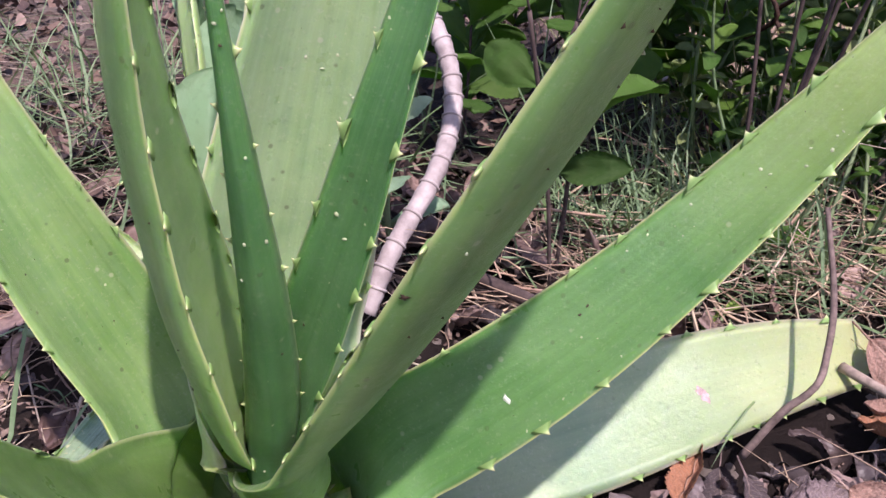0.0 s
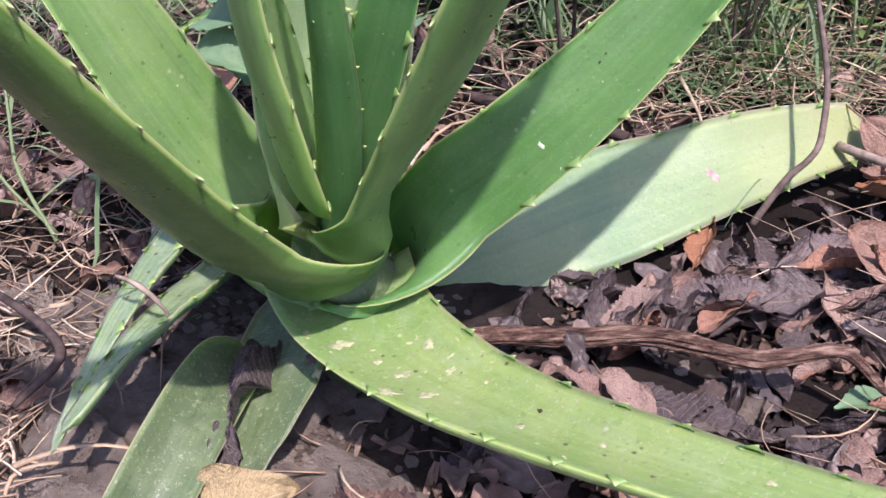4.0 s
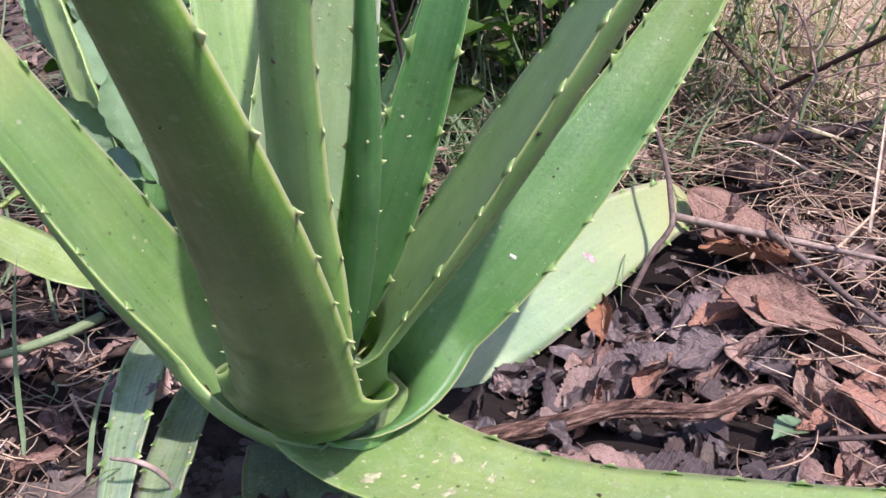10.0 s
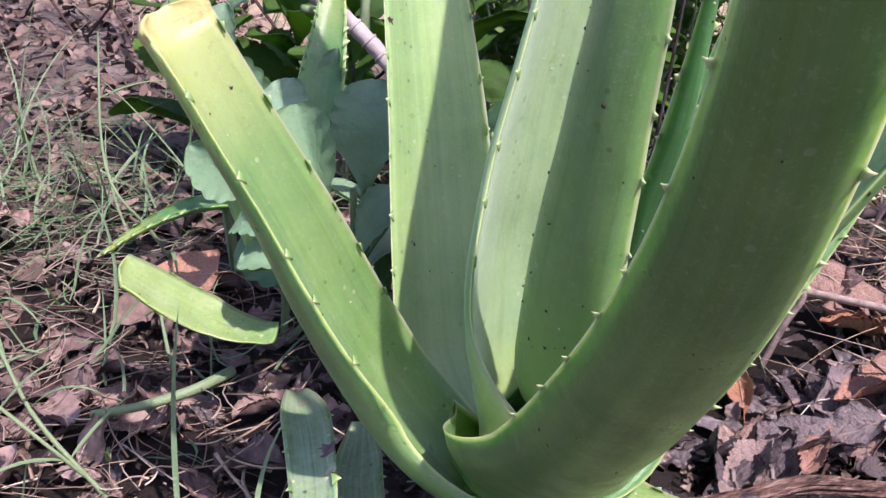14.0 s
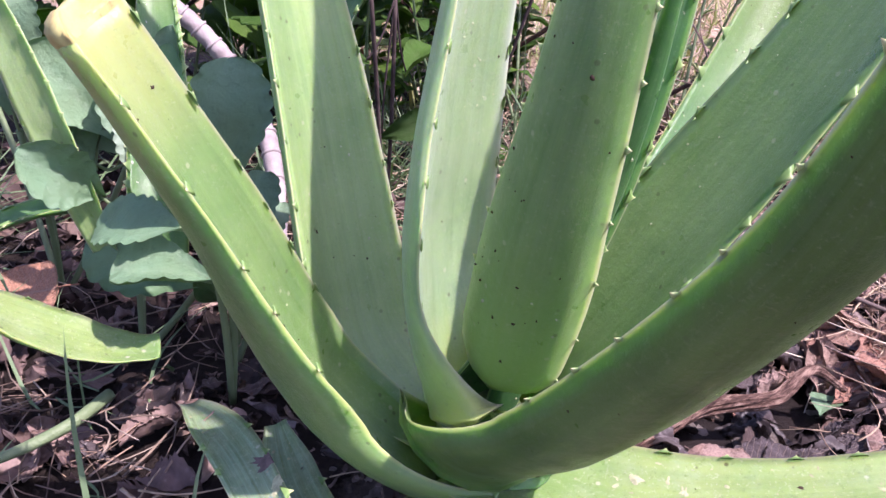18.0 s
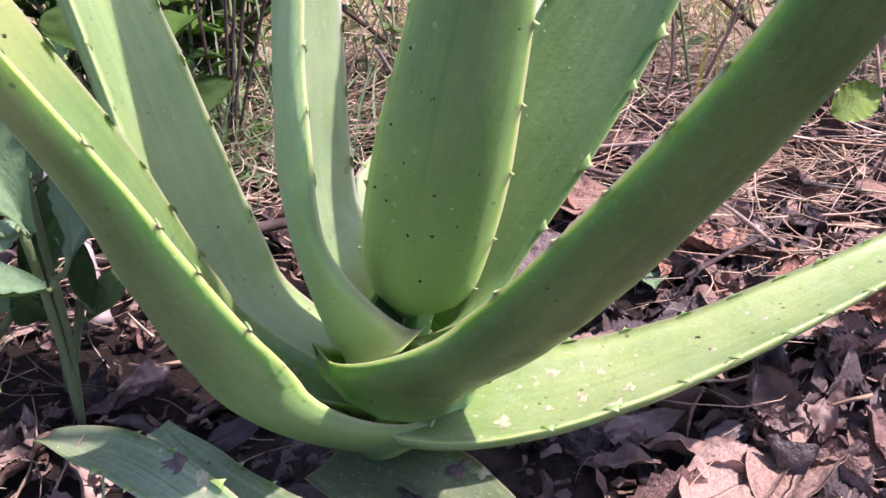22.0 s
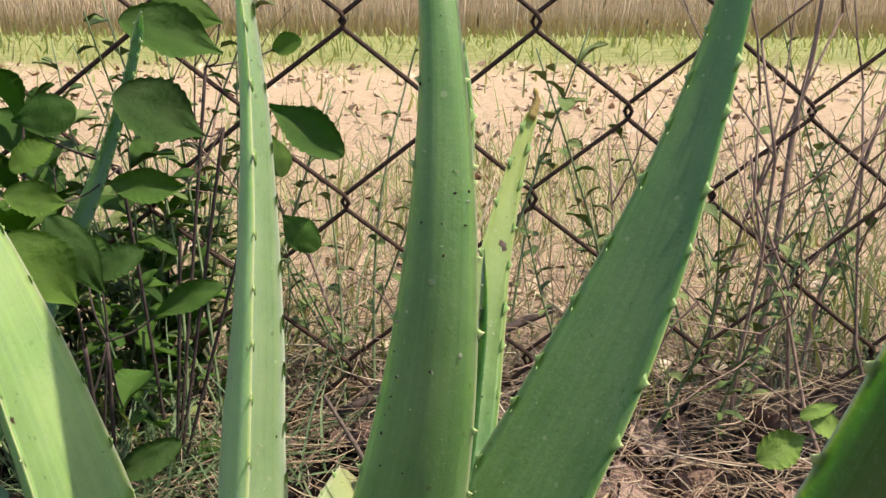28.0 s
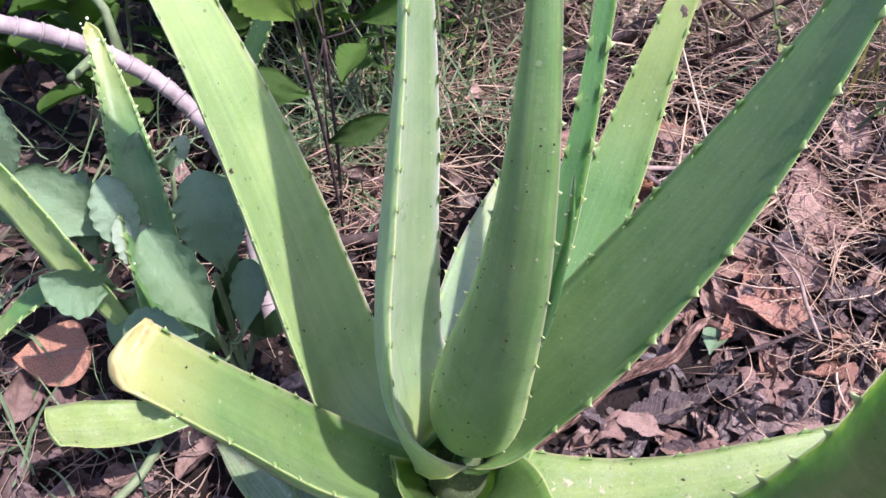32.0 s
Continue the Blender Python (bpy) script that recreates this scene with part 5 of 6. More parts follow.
branch("fallen_branch", ((0.58, 0.34, 0.035), (0.70, 0.30, 0.045), (0.85, 0.27, 0.05), (1.05, 0.2, 0.06)), (0.006, 0.008, 0.009, 0.007), DARK_TWIG, "dark fallen branch on dry straw", "branch", 9, 0.35)
branch("twig", ((-0.21, -0.06, 0.01), (-0.19, -0.02, 0.02), (-0.235, 0.03, 0.022), (-0.28, 0.06, 0.02), (-0.33, 0.065, 0.014)), (0.002, 0.0035, 0.0035, 0.003, 0.002), DARK_TWIG, "dark twig on the bare soil", "twig", 7, 0.4)
branch("green_twig", ((-0.14, 0.25, 0.02), (-0.175, 0.235, 0.018), (-0.215, 0.235, 0.012), (-0.25, 0.245, 0.006)), (0.0045, 0.0045, 0.004, 0.0035), STALK, "cut green-brown stalk lying on straw", "twig", 8, 0.15)
branch("twig", ((0.36, -0.16, 0.03), (0.39, -0.13, 0.034), (0.43, -0.1, 0.03), (0.46, -0.05, 0.03)), (0.002, 0.0024, 0.002, 0.0012), PALE_TWIG, "thin pale twig on the litter", "twig", 6, 0.3)
branch("twig", ((0.30, -0.10, 0.012), (0.36, -0.14, 0.026), (0.41, -0.17, 0.02)), (0.002, 0.002, 0.0012), DARK_TWIG, "thin dark twig on the litter", "twig", 6, 0.3)
branch("fallen_branch", ((0.1, 0.38, 0.012), (0.18, 0.30, 0.02), (0.24, 0.26, 0.018)), (0.006, 0.007, 0.006), DARK_TWIG, "dark rotten stick on the soil", "branch", 8, 0.3)
branch("dry_tendril", ((-0.147, -0.007, 0.070), (-0.131, -0.020, 0.072), (-0.120, -0.022, 0.060), (-0.116, -0.020, 0.045), (-0.124, -0.020, 0.020), (-0.129, -0.027, -0.010)), (0.001, 0.0018, 0.0022, 0.0016, 0.0012, 0.0008), PALE_TWIG, "dry shrivelled tendril hanging over old leaves", "tendril", 5, 0.6)


# ---- succulents, weeds, young aloe ----
def scalloped_leaf(seed, aspect, scallops, cup, depth=0.13, pointed=2.4):
    """A fleshy oval leaf one unit long from its stalk, with a scalloped rim, a sunken midrib and a thick edge."""
    nx, ny = 54, 9
    top, low = [], []
    for i in range(nx):
        s = i / (nx - 1)
        if s > 0.58:
            w = aspect * 0.5 * max(0.02, 1 - ((s - 0.58) / 0.425) ** pointed) ** 0.5
        else:
            w = aspect * 0.5 * (0.09 + 0.91 * math.sin(math.pi / 2 * s / 0.58) ** 1.5)
        for j in range(ny):
            v = j / (ny - 1) * 2 - 1
            rim = depth * (abs(math.sin(s * scallops * math.pi + (0.6 if v < 0 else 0))) - 0.6) * abs(v) ** 3 if 0.25 < s < 0.98 else 0.0
            y = w * v * (1 + rim)
            z = cup * w * v * v * 1.2 + 0.10 * math.sin(s * 2.4) - 0.16 * s * s + 0.03 * noise.noise(Vector((s * 4, v * 2, seed)))
            z -= 0.025 * math.exp(-(v / 0.12) ** 2) * (1 - s)
            z += 0.03 * abs(v) ** 2 * math.sin(s * 9 + seed + v)
            top.append(Vector((s, y, z)))
            low.append(Vector((s, y * 0.985, z - 0.035 * (1 - v * v) - 0.010)))
    V, n, F = top + low, nx * ny, []
    for i in range(nx - 1):
        for j in range(ny - 1):
            a, b, c, d = i * ny + j, i * ny + j + 1, (i + 1) * ny + j + 1, (i + 1) * ny + j
            F += [(a, d, c, b), (a + n, b + n, c + n, d + n)]
        for j in (0, ny - 1):
            a, d = i * ny + j, (i + 1) * ny + j
            F.append((a, a + n, d + n, d) if j else (a, d, d + n, a + n))
    for i in (0, nx - 1):
        for j in range(ny - 1):
            a, b = i * ny + j, i * ny + j + 1
            F.append((a, b, b + n, a + n) if i == 0 else (b, a, a + n, b + n))
    return mesh_of("leaf", V, F)


SCALLOPED = [scalloped_leaf(k, (0.62, 0.52, 0.7)[k], (7, 8, 6)[k], (0.35, 0.15, 0.5)[k]) for k in range(3)]
SERRATED = [scalloped_leaf(k + 5, (0.62, 0.52, 0.7)[k], (11, 12, 10)[k], (0.2, -0.15, 0.3)[k], 0.09, 1.6) for k in range(3)]
SMOOTH = [scalloped_leaf(k + 9, (0.5, 0.42, 0.58)[k], 3, 0.2, 0.0, 1.5) for k in range(3)]
KAL_LEAVES, LUSH_LEAVES = [set_material(m, KAL) for m in SCALLOPED], [set_material(m, LUSH) for m in SERRATED]
YOUNG = green_material("young_succulent_leaf", [(0.07, 0.16, 0.045), (0.10, 0.21, 0.06), (0.055, 0.13, 0.04)], False, 0.5, 0.2)
YOUNG_LEAVES = [set_material(m, YOUNG) for m in SMOOTH]


def succulent(x, y, height, size, seed, leaves, pairs=4, lean=(0, 0), label="grey-green succulent with scalloped fleshy leaves", thick=0.004, bark=None):
    r = random.Random(seed)
    z = ground_z(x, y)
    plant = tagged(new("succulent_plant"), label, "plant", "scalloped succulents")
    plant.location = (x, y, z)
    pts = smooth_path(((0, 0, -0.01), (lean[0] * 0.3 + r.gauss(0, 0.006), lean[1] * 0.3, height * 0.4), (lean[0], lean[1], height)), 6)
    V, F = tube(pts, [thick * (1.2 - 0.6 * i / len(pts)) for i in range(len(pts))], 7)
    part("stem", mesh_of("stem", V, F), bark or STALK, plant)
    turn = r.uniform(0, 3.1)
    for k in range(pairs):
        s = (0.35 + 0.65 * k / max(1, pairs - 1))
        p = pts[min(len(pts) - 1, int(s * (len(pts) - 1)))]
        for side in (0, math.pi):
            leaf = part("leaf", r.choice(leaves), None, plant)
            up = r.uniform(0.1, 0.7) + 0.5 * (k / pairs)
            leaf.matrix_basis = Matrix.LocRotScale(p, Euler((r.gauss(0, 0.35), -up, turn + side + r.gauss(0, 0.25))), (size * r.uniform(0.7, 1.15) * (1.05 - 0.35 * k / pairs),) * 3)
        turn += math.pi / 2 + r.gauss(0, 0.2)
    return plant


def placed_succulent(foot, tops, leaves, label, shapes=None, face=(-0.45, -0.55, 0.75), name="succulent_plant", group="scalloped succulents", bark=None, thick=0.003):
    """A succulent whose stems end at tops, with each leaf from its stalk to its tip."""
    plant = tagged(new(name), label, "plant", group)
    for top in tops:
        f, t = Vector(foot), Vector(top)
        V, F = tube(smooth_path((f, f.lerp(t, 0.5) + Vector((0.006, 0.004, 0)), t), 6), thick, 7)
        part("stem", mesh_of("stem", V, F), bark or STALK, plant)
    for k, (base, tip, width) in enumerate(leaves):
        b, t = Vector(base), Vector(tip)
        run = (t - b)
        x = run.normalized()
        want = Vector(face) + Vector((noise.noise(b * 31), noise.noise(b * 47 + Vector((3, 0, 0))), noise.noise(b * 53))) * 0.55
        z = (want - x * want.dot(x)).normalized()
        y = z.cross(x)
        near = min((Vector(q) for q in tops), key=lambda q: (q - b).length)
        V, F = tube(smooth_path((near, near.lerp(b, 0.6) - Vector((0, 0, 0.004)), b + x * 0.004), 4), thick * 0.5, 6)
        part("leaf_stalk", mesh_of("leaf_stalk", V, F), bark or STALK, plant)
        leaf = part("leaf", (shapes or KAL_LEAVES)[k % 3], None, plant)
        s = run.length
        leaf.matrix_basis = Matrix.LocRotScale(b, Matrix((x, y, z)).transposed().to_quaternion(), (s, width / (0.62, 0.52, 0.7)[k % 3], s))


placed_succulent((-0.05, 0.235, -0.02), ((-0.072, 0.222, 0.15), (-0.055, 0.225, 0.105), (-0.04, 0.25, 0.165)),
                 (((-0.030, 0.25, 0.160), (-0.012, 0.283, 0.245), 0.058), ((-0.09, 0.215, 0.153), (-0.13, 0.275, 0.145), 0.046), ((-0.077, 0.205, 0.114), (-0.136, 0.235, 0.126), 0.042),
                  ((-0.052, 0.208, 0.125), (-0.012, 0.236, 0.172), 0.030), ((-0.03, 0.24, 0.10), (0.02, 0.27, 0.13), 0.034), ((-0.078, 0.205, 0.15), (-0.082, 0.268, 0.235), 0.046)),
                 "grey-green succulent with scalloped fleshy leaves beside the aloe", face=(-0.35, -0.3, 1.0))
placed_succulent((-0.075, 0.34, -0.02), ((-0.085, 0.325, 0.13), (-0.065, 0.355, 0.15), (-0.05, 0.27, 0.075)),
                 (((-0.067, 0.362, 0.165), (-0.113, 0.419, 0.235), 0.054), ((-0.06, 0.364, 0.15), (-0.085, 0.39, 0.20), 0.044), ((-0.094, 0.338, 0.133), (-0.149, 0.341, 0.18), 0.046),
                  ((-0.044, 0.256, 0.077), (-0.111, 0.348, 0.10), 0.060), ((-0.067, 0.316, 0.14), (-0.069, 0.335, 0.20), 0.034),
                  ((-0.09, 0.36, 0.15), (-0.06, 0.43, 0.2), 0.05), ((-0.075, 0.33, 0.16), (-0.06, 0.36, 0.23), 0.040)),
                 "grey-green succulent with large scalloped leaves", face=(-0.55, -0.5, 0.7))
placed_succulent((-0.02, 0.28, -0.02), ((-0.022, 0.28, 0.05), (-0.01, 0.26, 0.06)),
                 (((-0.025, 0.29, 0.05), (-0.013, 0.265, 0.15), 0.030), ((-0.028, 0.284, 0.05), (-0.018, 0.246, 0.14), 0.026), ((-0.007, 0.249, 0.05), (-0.011, 0.254, 0.11), 0.024),
                  ((-0.03, 0.27, 0.05), (-0.065, 0.25, 0.09), 0.03), ((-0.01, 0.26, 0.04), (0.02, 0.24, 0.08), 0.026)),
                 "young succulent shoots with smooth dark green leaves", face=(-0.5, -0.6, 0.3), shapes=YOUNG_LEAVES)
placed_succulent((-0.09, 0.47, -0.02), ((-0.12, 0.43, 0.165), (-0.10, 0.48, 0.17), (-0.02, 0.40, 0.18), (-0.10, 0.62, 0.22)),
                 (((-0.125, 0.42, 0.182), (-0.13, 0.45, 0.289), 0.055), ((-0.10, 0.475, 0.18), (-0.09, 0.49, 0.27), 0.05),
                  ((-0.012, 0.364, 0.197), (-0.019, 0.364, 0.25), 0.026), ((-0.056, 0.61, 0.238), (-0.024, 0.582, 0.29), 0.04)),
                 "tall grey-green succulent with long scalloped leaves", face=(-0.75, -0.55, 0.35))
for i, (x, y, h, size, pairs, lean) in enumerate(((0.05, 0.45, 0.14, 0.06, 3, (0, 0)),)):
    succulent(x, y, h, size, 40 + i, KAL_LEAVES, pairs, lean)
# broad toothed leaves by the fence
placed_succulent((0.40, 0.46, -0.02), ((0.40, 0.43, 0.30), (0.42, 0.38, 0.42), (0.36, 0.47, 0.38), (0.46, 0.43, 0.48), (0.44, 0.34, 0.40)),
                 (((0.388, 0.38, 0.415), (0.323, 0.433, 0.461), 0.067), ((0.298, 0.55, 0.43), (0.328, 0.495, 0.441), 0.045), ((0.414, 0.317, 0.447), (0.431, 0.242, 0.398), 0.045), ((0.448, 0.396, 0.496), (0.368, 0.46, 0.534), 0.057),
                  ((0.489, 0.425, 0.528), (0.426, 0.469, 0.548), 0.047), ((0.369, 0.392, 0.364), (0.308, 0.432, 0.373), 0.036), ((0.289, 0.475, 0.353), (0.237, 0.498, 0.369), 0.036), ((0.422, 0.311, 0.331), (0.417, 0.267, 0.3), 0.036),
                  ((0.361, 0.557, 0.402), (0.309, 0.57, 0.378), 0.033), ((0.519, 0.383, 0.497), (0.518, 0.344, 0.51), 0.027), ((0.428, 0.325, 0.414), (0.413, 0.303, 0.376), 0.03)),
                 "broad-leaved dark green shrub with toothed leaves by the fence", LUSH_LEAVES, (-0.75, -0.5, 0.25), "leafy_shrub", "leafy shrubs", DARK_TWIG, 0.002)
placed_succulent((0.20, 0.36, -0.02), ((0.19, 0.34, 0.26), (0.15, 0.325, 0.27)),
                 (((0.141, 0.318, 0.31), (0.105, 0.349, 0.371), 0.053), ((0.191, 0.339, 0.303), (0.163, 0.366, 0.373), 0.039), ((0.212, 0.307, 0.281), (0.243, 0.256, 0.308), 0.026), ((0.216, 0.387, 0.301), (0.243, 0.343, 0.331), 0.033),
                  ((0.17, 0.35, 0.2), (0.12, 0.40, 0.22), 0.04), ((0.22, 0.36, 0.18), (0.28, 0.38, 0.2), 0.035), ((0.19, 0.36, 0.12), (0.24, 0.31, 0.15), 0.03)),
                 "green shrub with broad toothed leaves behind the aloe", LUSH_LEAVES, (-0.6, -0.6, 0.4), "leafy_shrub", "leafy shrubs", DARK_TWIG, 0.002)
for i, (x, y, h, size, pairs, lean) in enumerate(((0.28, 0.70, 0.36, 0.11, 5, (0, 0)), (0.42, 0.70, 0.44, 0.11, 6, (0.0, -0.03)), 
                                                  (0.12, 0.72, 0.3, 0.10, 5, (0, 0)), (0.58, 0.60, 0.3, 0.10, 5, (0, 0)), (0.1, 0.88, 0.35, 0.12, 5, (0, 0)), (0.35, 0.88, 0.35, 0.13, 5, (0, 0)),
                                                  (0.6, 0.82, 0.35, 0.12, 5, (0, 0)), (-0.05, 0.85, 0.3, 0.12, 5, (0, 0)), (0.48, 0.98, 0.35, 0.13, 5, (0, 0)), (0.2, 1.05, 0.4, 0.14, 5, (0, 0)))):
    succulent(x, y, h, size, 80 + i, LUSH_LEAVES, pairs + 3, lean, "broad-leaved green shrub by the fence", 0.002, DARK_TWIG)

# young aloe among the succulents
pup = tagged(new("young_aloe"), "small young aloe with pale-flecked narrow leaves among succulents", "plant")
young = aloe_leaf(pup, ((-0.086, 0.269, 0.10), (-0.06, 0.31, 0.19), (-0.013, 0.38, 0.255), (0.004, 0.435, 0.317)), (0.042, 0.046, 0.046, 0.038, 0.026, 0.014), (-2, -3, -4), ALOE_LIME, sag=0.15, thick=0.25, taper=0.01, teeth=0.014)
aloe_leaf(pup, ((-0.075, 0.40, 0.10), (-0.12, 0.42, 0.115), (-0.165, 0.426, 0.095), (-0.209, 0.43, 0.064)), (0.02, 0.024, 0.026, 0.024, 0.018, 0.01), (5, 8, 10), ALOE_LIME, sag=0.15, thick=0.25, taper=0.02, teeth=0.016)
flecked(young)
aloe_leaf(pup, ((-0.100, 0.33, 0.09), (-0.122, 0.350, 0.170), (-0.127, 0.372, 0.215), (-0.138, 0.405, 0.275)), (0.02, 0.03, 0.036, 0.038, 0.034, 0.028), (80, 80, 80), ALOE_SILVER, sag=0.12, thick=0.2, taper=0.05, teeth=0.022, hook=0.6)
tall = tagged(new("young_aloe"), "narrow pale-flecked aloe leaf rising by the fence", "plant")
aloe_leaf(tall, ((0.20, 0.60, -0.01), (0.295, 0.525, 0.247), (0.343, 0.464, 0.374), (0.353, 0.426, 0.521)), (0.034, 0.03, 0.029, 0.023, 0.015, 0.011), (-53, -53, -55), ALOE, sag=0.15, thick=0.25, taper=0.02, teeth=0.018)

# a bright broken leaf piece on the litter
piece = tagged(new("leaf_piece"), "pale green broken piece of fleshy leaf on the litter", "leaf piece")
lp = part("piece", KAL_LEAVES[1], None, piece)
lp.matrix_basis = Matrix.LocRotScale((0.305, -0.075, ground_z(0.31, -0.07) + 0.022), Euler((-0.1, 0.12, 0.3)), (0.05, 0.05, 0.03))


def weed(x, y, height, seed, leaf_size, leaves=12, shapes=None, lean=0.1, label="thin green weed with small leaves by the fence"):
    r = random.Random(seed)
    plant = tagged(new("weed"), label, "weed", "weeds by the fence")
    plant.location = (x, y, ground_z(x, y))
    a = r.uniform(0, 6.3)
    tip = Vector((math.cos(a) * lean * height, math.sin(a) * lean * height, height))
    pts = smooth_path(((0, 0, -0.01), tip * 0.5 + Vector((r.gauss(0, 0.02), r.gauss(0, 0.02), 0)), tip), 7)
    V, F = tube(pts, [0.0022 * (1.2 - 0.8 * i / len(pts)) for i in range(len(pts))], 5)
    part("stem", mesh_of("stem", V, F), STALK, plant)
    for k in range(leaves):
        p = pts[int((0.2 + 0.8 * k / leaves) * (len(pts) - 1))]
        leaf = part("leaf", r.choice(shapes or WEED_LEAVES), None, plant)
        leaf.matrix_basis = Matrix.LocRotScale(p, Euler((r.gauss(0, 0.3), r.uniform(-0.8, 0.3), r.uniform(0, 6.3))), (leaf_size * r.uniform(0.6, 1.2),) * 3)
    return plant


WEED = green_material("weed_leaf", [(0.12, 0.20, 0.05), (0.20, 0.28, 0.08), (0.09, 0.15, 0.045), (0.26, 0.31, 0.11)], False, 0.5, 0.3)
WEED_LEAVES = [set_material(m, WEED) for m in SMOOTH]
SUNNY = green_material("sunny_leaf", [(0.20, 0.34, 0.05), (0.28, 0.42, 0.08)], False, 0.45, 0.35)
WEED_SPRAY = (((0.572, -0.219, 0.118), (0.536, -0.179, 0.099), 0.038), ((0.586, -0.256, 0.12), (0.565, -0.226, 0.140), 0.026), ((0.588, -0.256, 0.132), (0.594, -0.287, 0.156), 0.026),
              ((0.585, -0.253, 0.117), (0.588, -0.292, 0.118), 0.028), ((0.588, -0.247, 0.15), (0.561, -0.214, 0.143), 0.016))
SUNNY_LEAVES = [set_material(m, SUNNY) for m in SCALLOPED]
placed_succulent((0.60, -0.265, -0.01), ((0.585, -0.255, 0.115), (0.572, -0.24, 0.12)), WEED_SPRAY, "low weed with broad bright yellow-green leaves in the straw", SUNNY_LEAVES, (-0.75, -0.1, 0.65), "weed", "weeds by the fence", STALK, 0.0016)
weed(0.60, -0.36, 0.06, 4, 0.06, 3, SUNNY_LEAVES, 0.2, "low weed with bright yellow-green leaves in the straw")
weed(0.40, 0.30, 0.03, 5, 0.04, 3, SUNNY_LEAVES, 0.2, "tiny bright green seedling in the straw")
weed(0.015, -0.145, 0.02, 6, 0.014, 3, SUNNY_LEAVES, 0.2, "tiny bright green seedling in the litter")
weed(0.35, 0.33, 0.03, 7, 0.035, 3, SUNNY_LEAVES, 0.2, "tiny bright green seedling in the straw")
for i in range(64):
    k = rnd.uniform(-0.75, 0.95)
    d = rnd.uniform(-0.12, 0.25)
    weed(0.78 - 0.489 * k + 0.872 * d, 0.15 + 0.872 * k + 0.489 * d, rnd.uniform(0.2, 0.6), 200 + i, rnd.uniform(0.014, 0.04), rnd.randint(10, 20), lean=0.35)

DARK_WEED = [set_material(m, LUSH) for m in SMOOTH]
for i in range(30):
    x, y = rnd.uniform(0.36, 0.72), rnd.uniform(0.42, 0.86)
    weed(x, y, rnd.uniform(0.2, 0.62), 400 + i, rnd.uniform(0.02, 0.05), rnd.randint(22, 30), DARK_WEED if i % 3 else WEED_LEAVES, 0.4, "bushy small-leaved weed among shrubs by the fence")


def dry_shrub(x, y, height, seed):
    r = random.Random(seed)
    plant = tagged(new("dry_shrub"), "leafless reddish-brown dry shrub by the fence", "shrub", "dry shrubs")

    def grow(p, d, length, radius, depth, heap):
        pts = [p]
        for k in range(4):
            d = (d + Vector((r.gauss(0, 0.16), r.gauss(0, 0.16), r.gauss(0.03, 0.08)))).normalized()
            pts.append(pts[-1] + d * length / 4)
        V, F = tube(pts, [radius * (1 - 0.12 * i) for i in range(5)], 5)
        heap.add(V, F)
        if depth:
            for k in (1, 2, 3, 4):
                if r.random() < 0.8:
                    grow(pts[k], (d + Vector((r.gauss(0, 0.7), r.gauss(0, 0.7), r.gauss(0, 0.35)))).normalized(), length * r.uniform(0.4, 0.65), radius * 0.55, depth - 1, Heap() if depth == 2 else heap)
        if depth:
            part("stem" if depth == 2 else "branch", mesh_of("stem", heap.V, heap.F), RED_TWIG, plant)

    grow(Vector((x, y, ground_z(x, y) - 0.01)), Vector((r.gauss(0, 0.1), r.gauss(0, 0.1), 1)), height, 0.0032, 2, Heap())


RED_TWIG = plain("dry_shrub_bark", (0.30, 0.205, 0.165), 0.85, 0.4, 90)
for i, (x, y, h) in enumerate(((0.78, -0.12, 0.55), (0.86, -0.2, 0.5), (0.95, -0.06, 0.6), (0.74, -0.26, 0.45), (0.92, 0.1, 0.4), (0.62, 0.5, 0.4), (1.0, -0.3, 0.5), (0.84, 0.02, 0.3), (0.7, 0.33, 0.35), (0.66, 0.18, 0.2), (0.72, 0.02, 0.24), (0.9, -0.4, 0.45), (0.58, 0.28, 0.18), (0.8, 0.2, 0.22), (0.55, 0.62, 0.5), (0.75, -0.4, 0.3))):
    dry_shrub(x, y, h, 300 + i)

# ---- jointed grass stalks and the bare stems of the dry shrubs ----
def grass_stalk(points, radius, seed, label="jointed green grass stalk with narrow blades"):
    plant = tagged(new("grass_stalk"), label, "grass", "grass stalks")
    pts = smooth_path(points, 6)
    V, F = tube(pts, [radius * (1.15 if i % 6 == 0 else 1.0) * (1 - 0.4 * i / len(pts)) for i in range(len(pts))], 7)
    part("stem", mesh_of("stem", V, F), STALK, plant)
    r = random.Random(seed)
    for i in range(3, len(pts), 4):
        blade_ = Heap()
        p = pts[i]
        grass_blade(blade_, p.x, p.y, p.z, r.uniform(0.06, 0.13), r.uniform(0, 6.3), r.uniform(0.3, 1.0), r.uniform(0.2, 0.7), r.uniform(0.002, 0.0034))
        part("blade", mesh_of("blade", blade_.V, blade_.F), GRASS, plant)


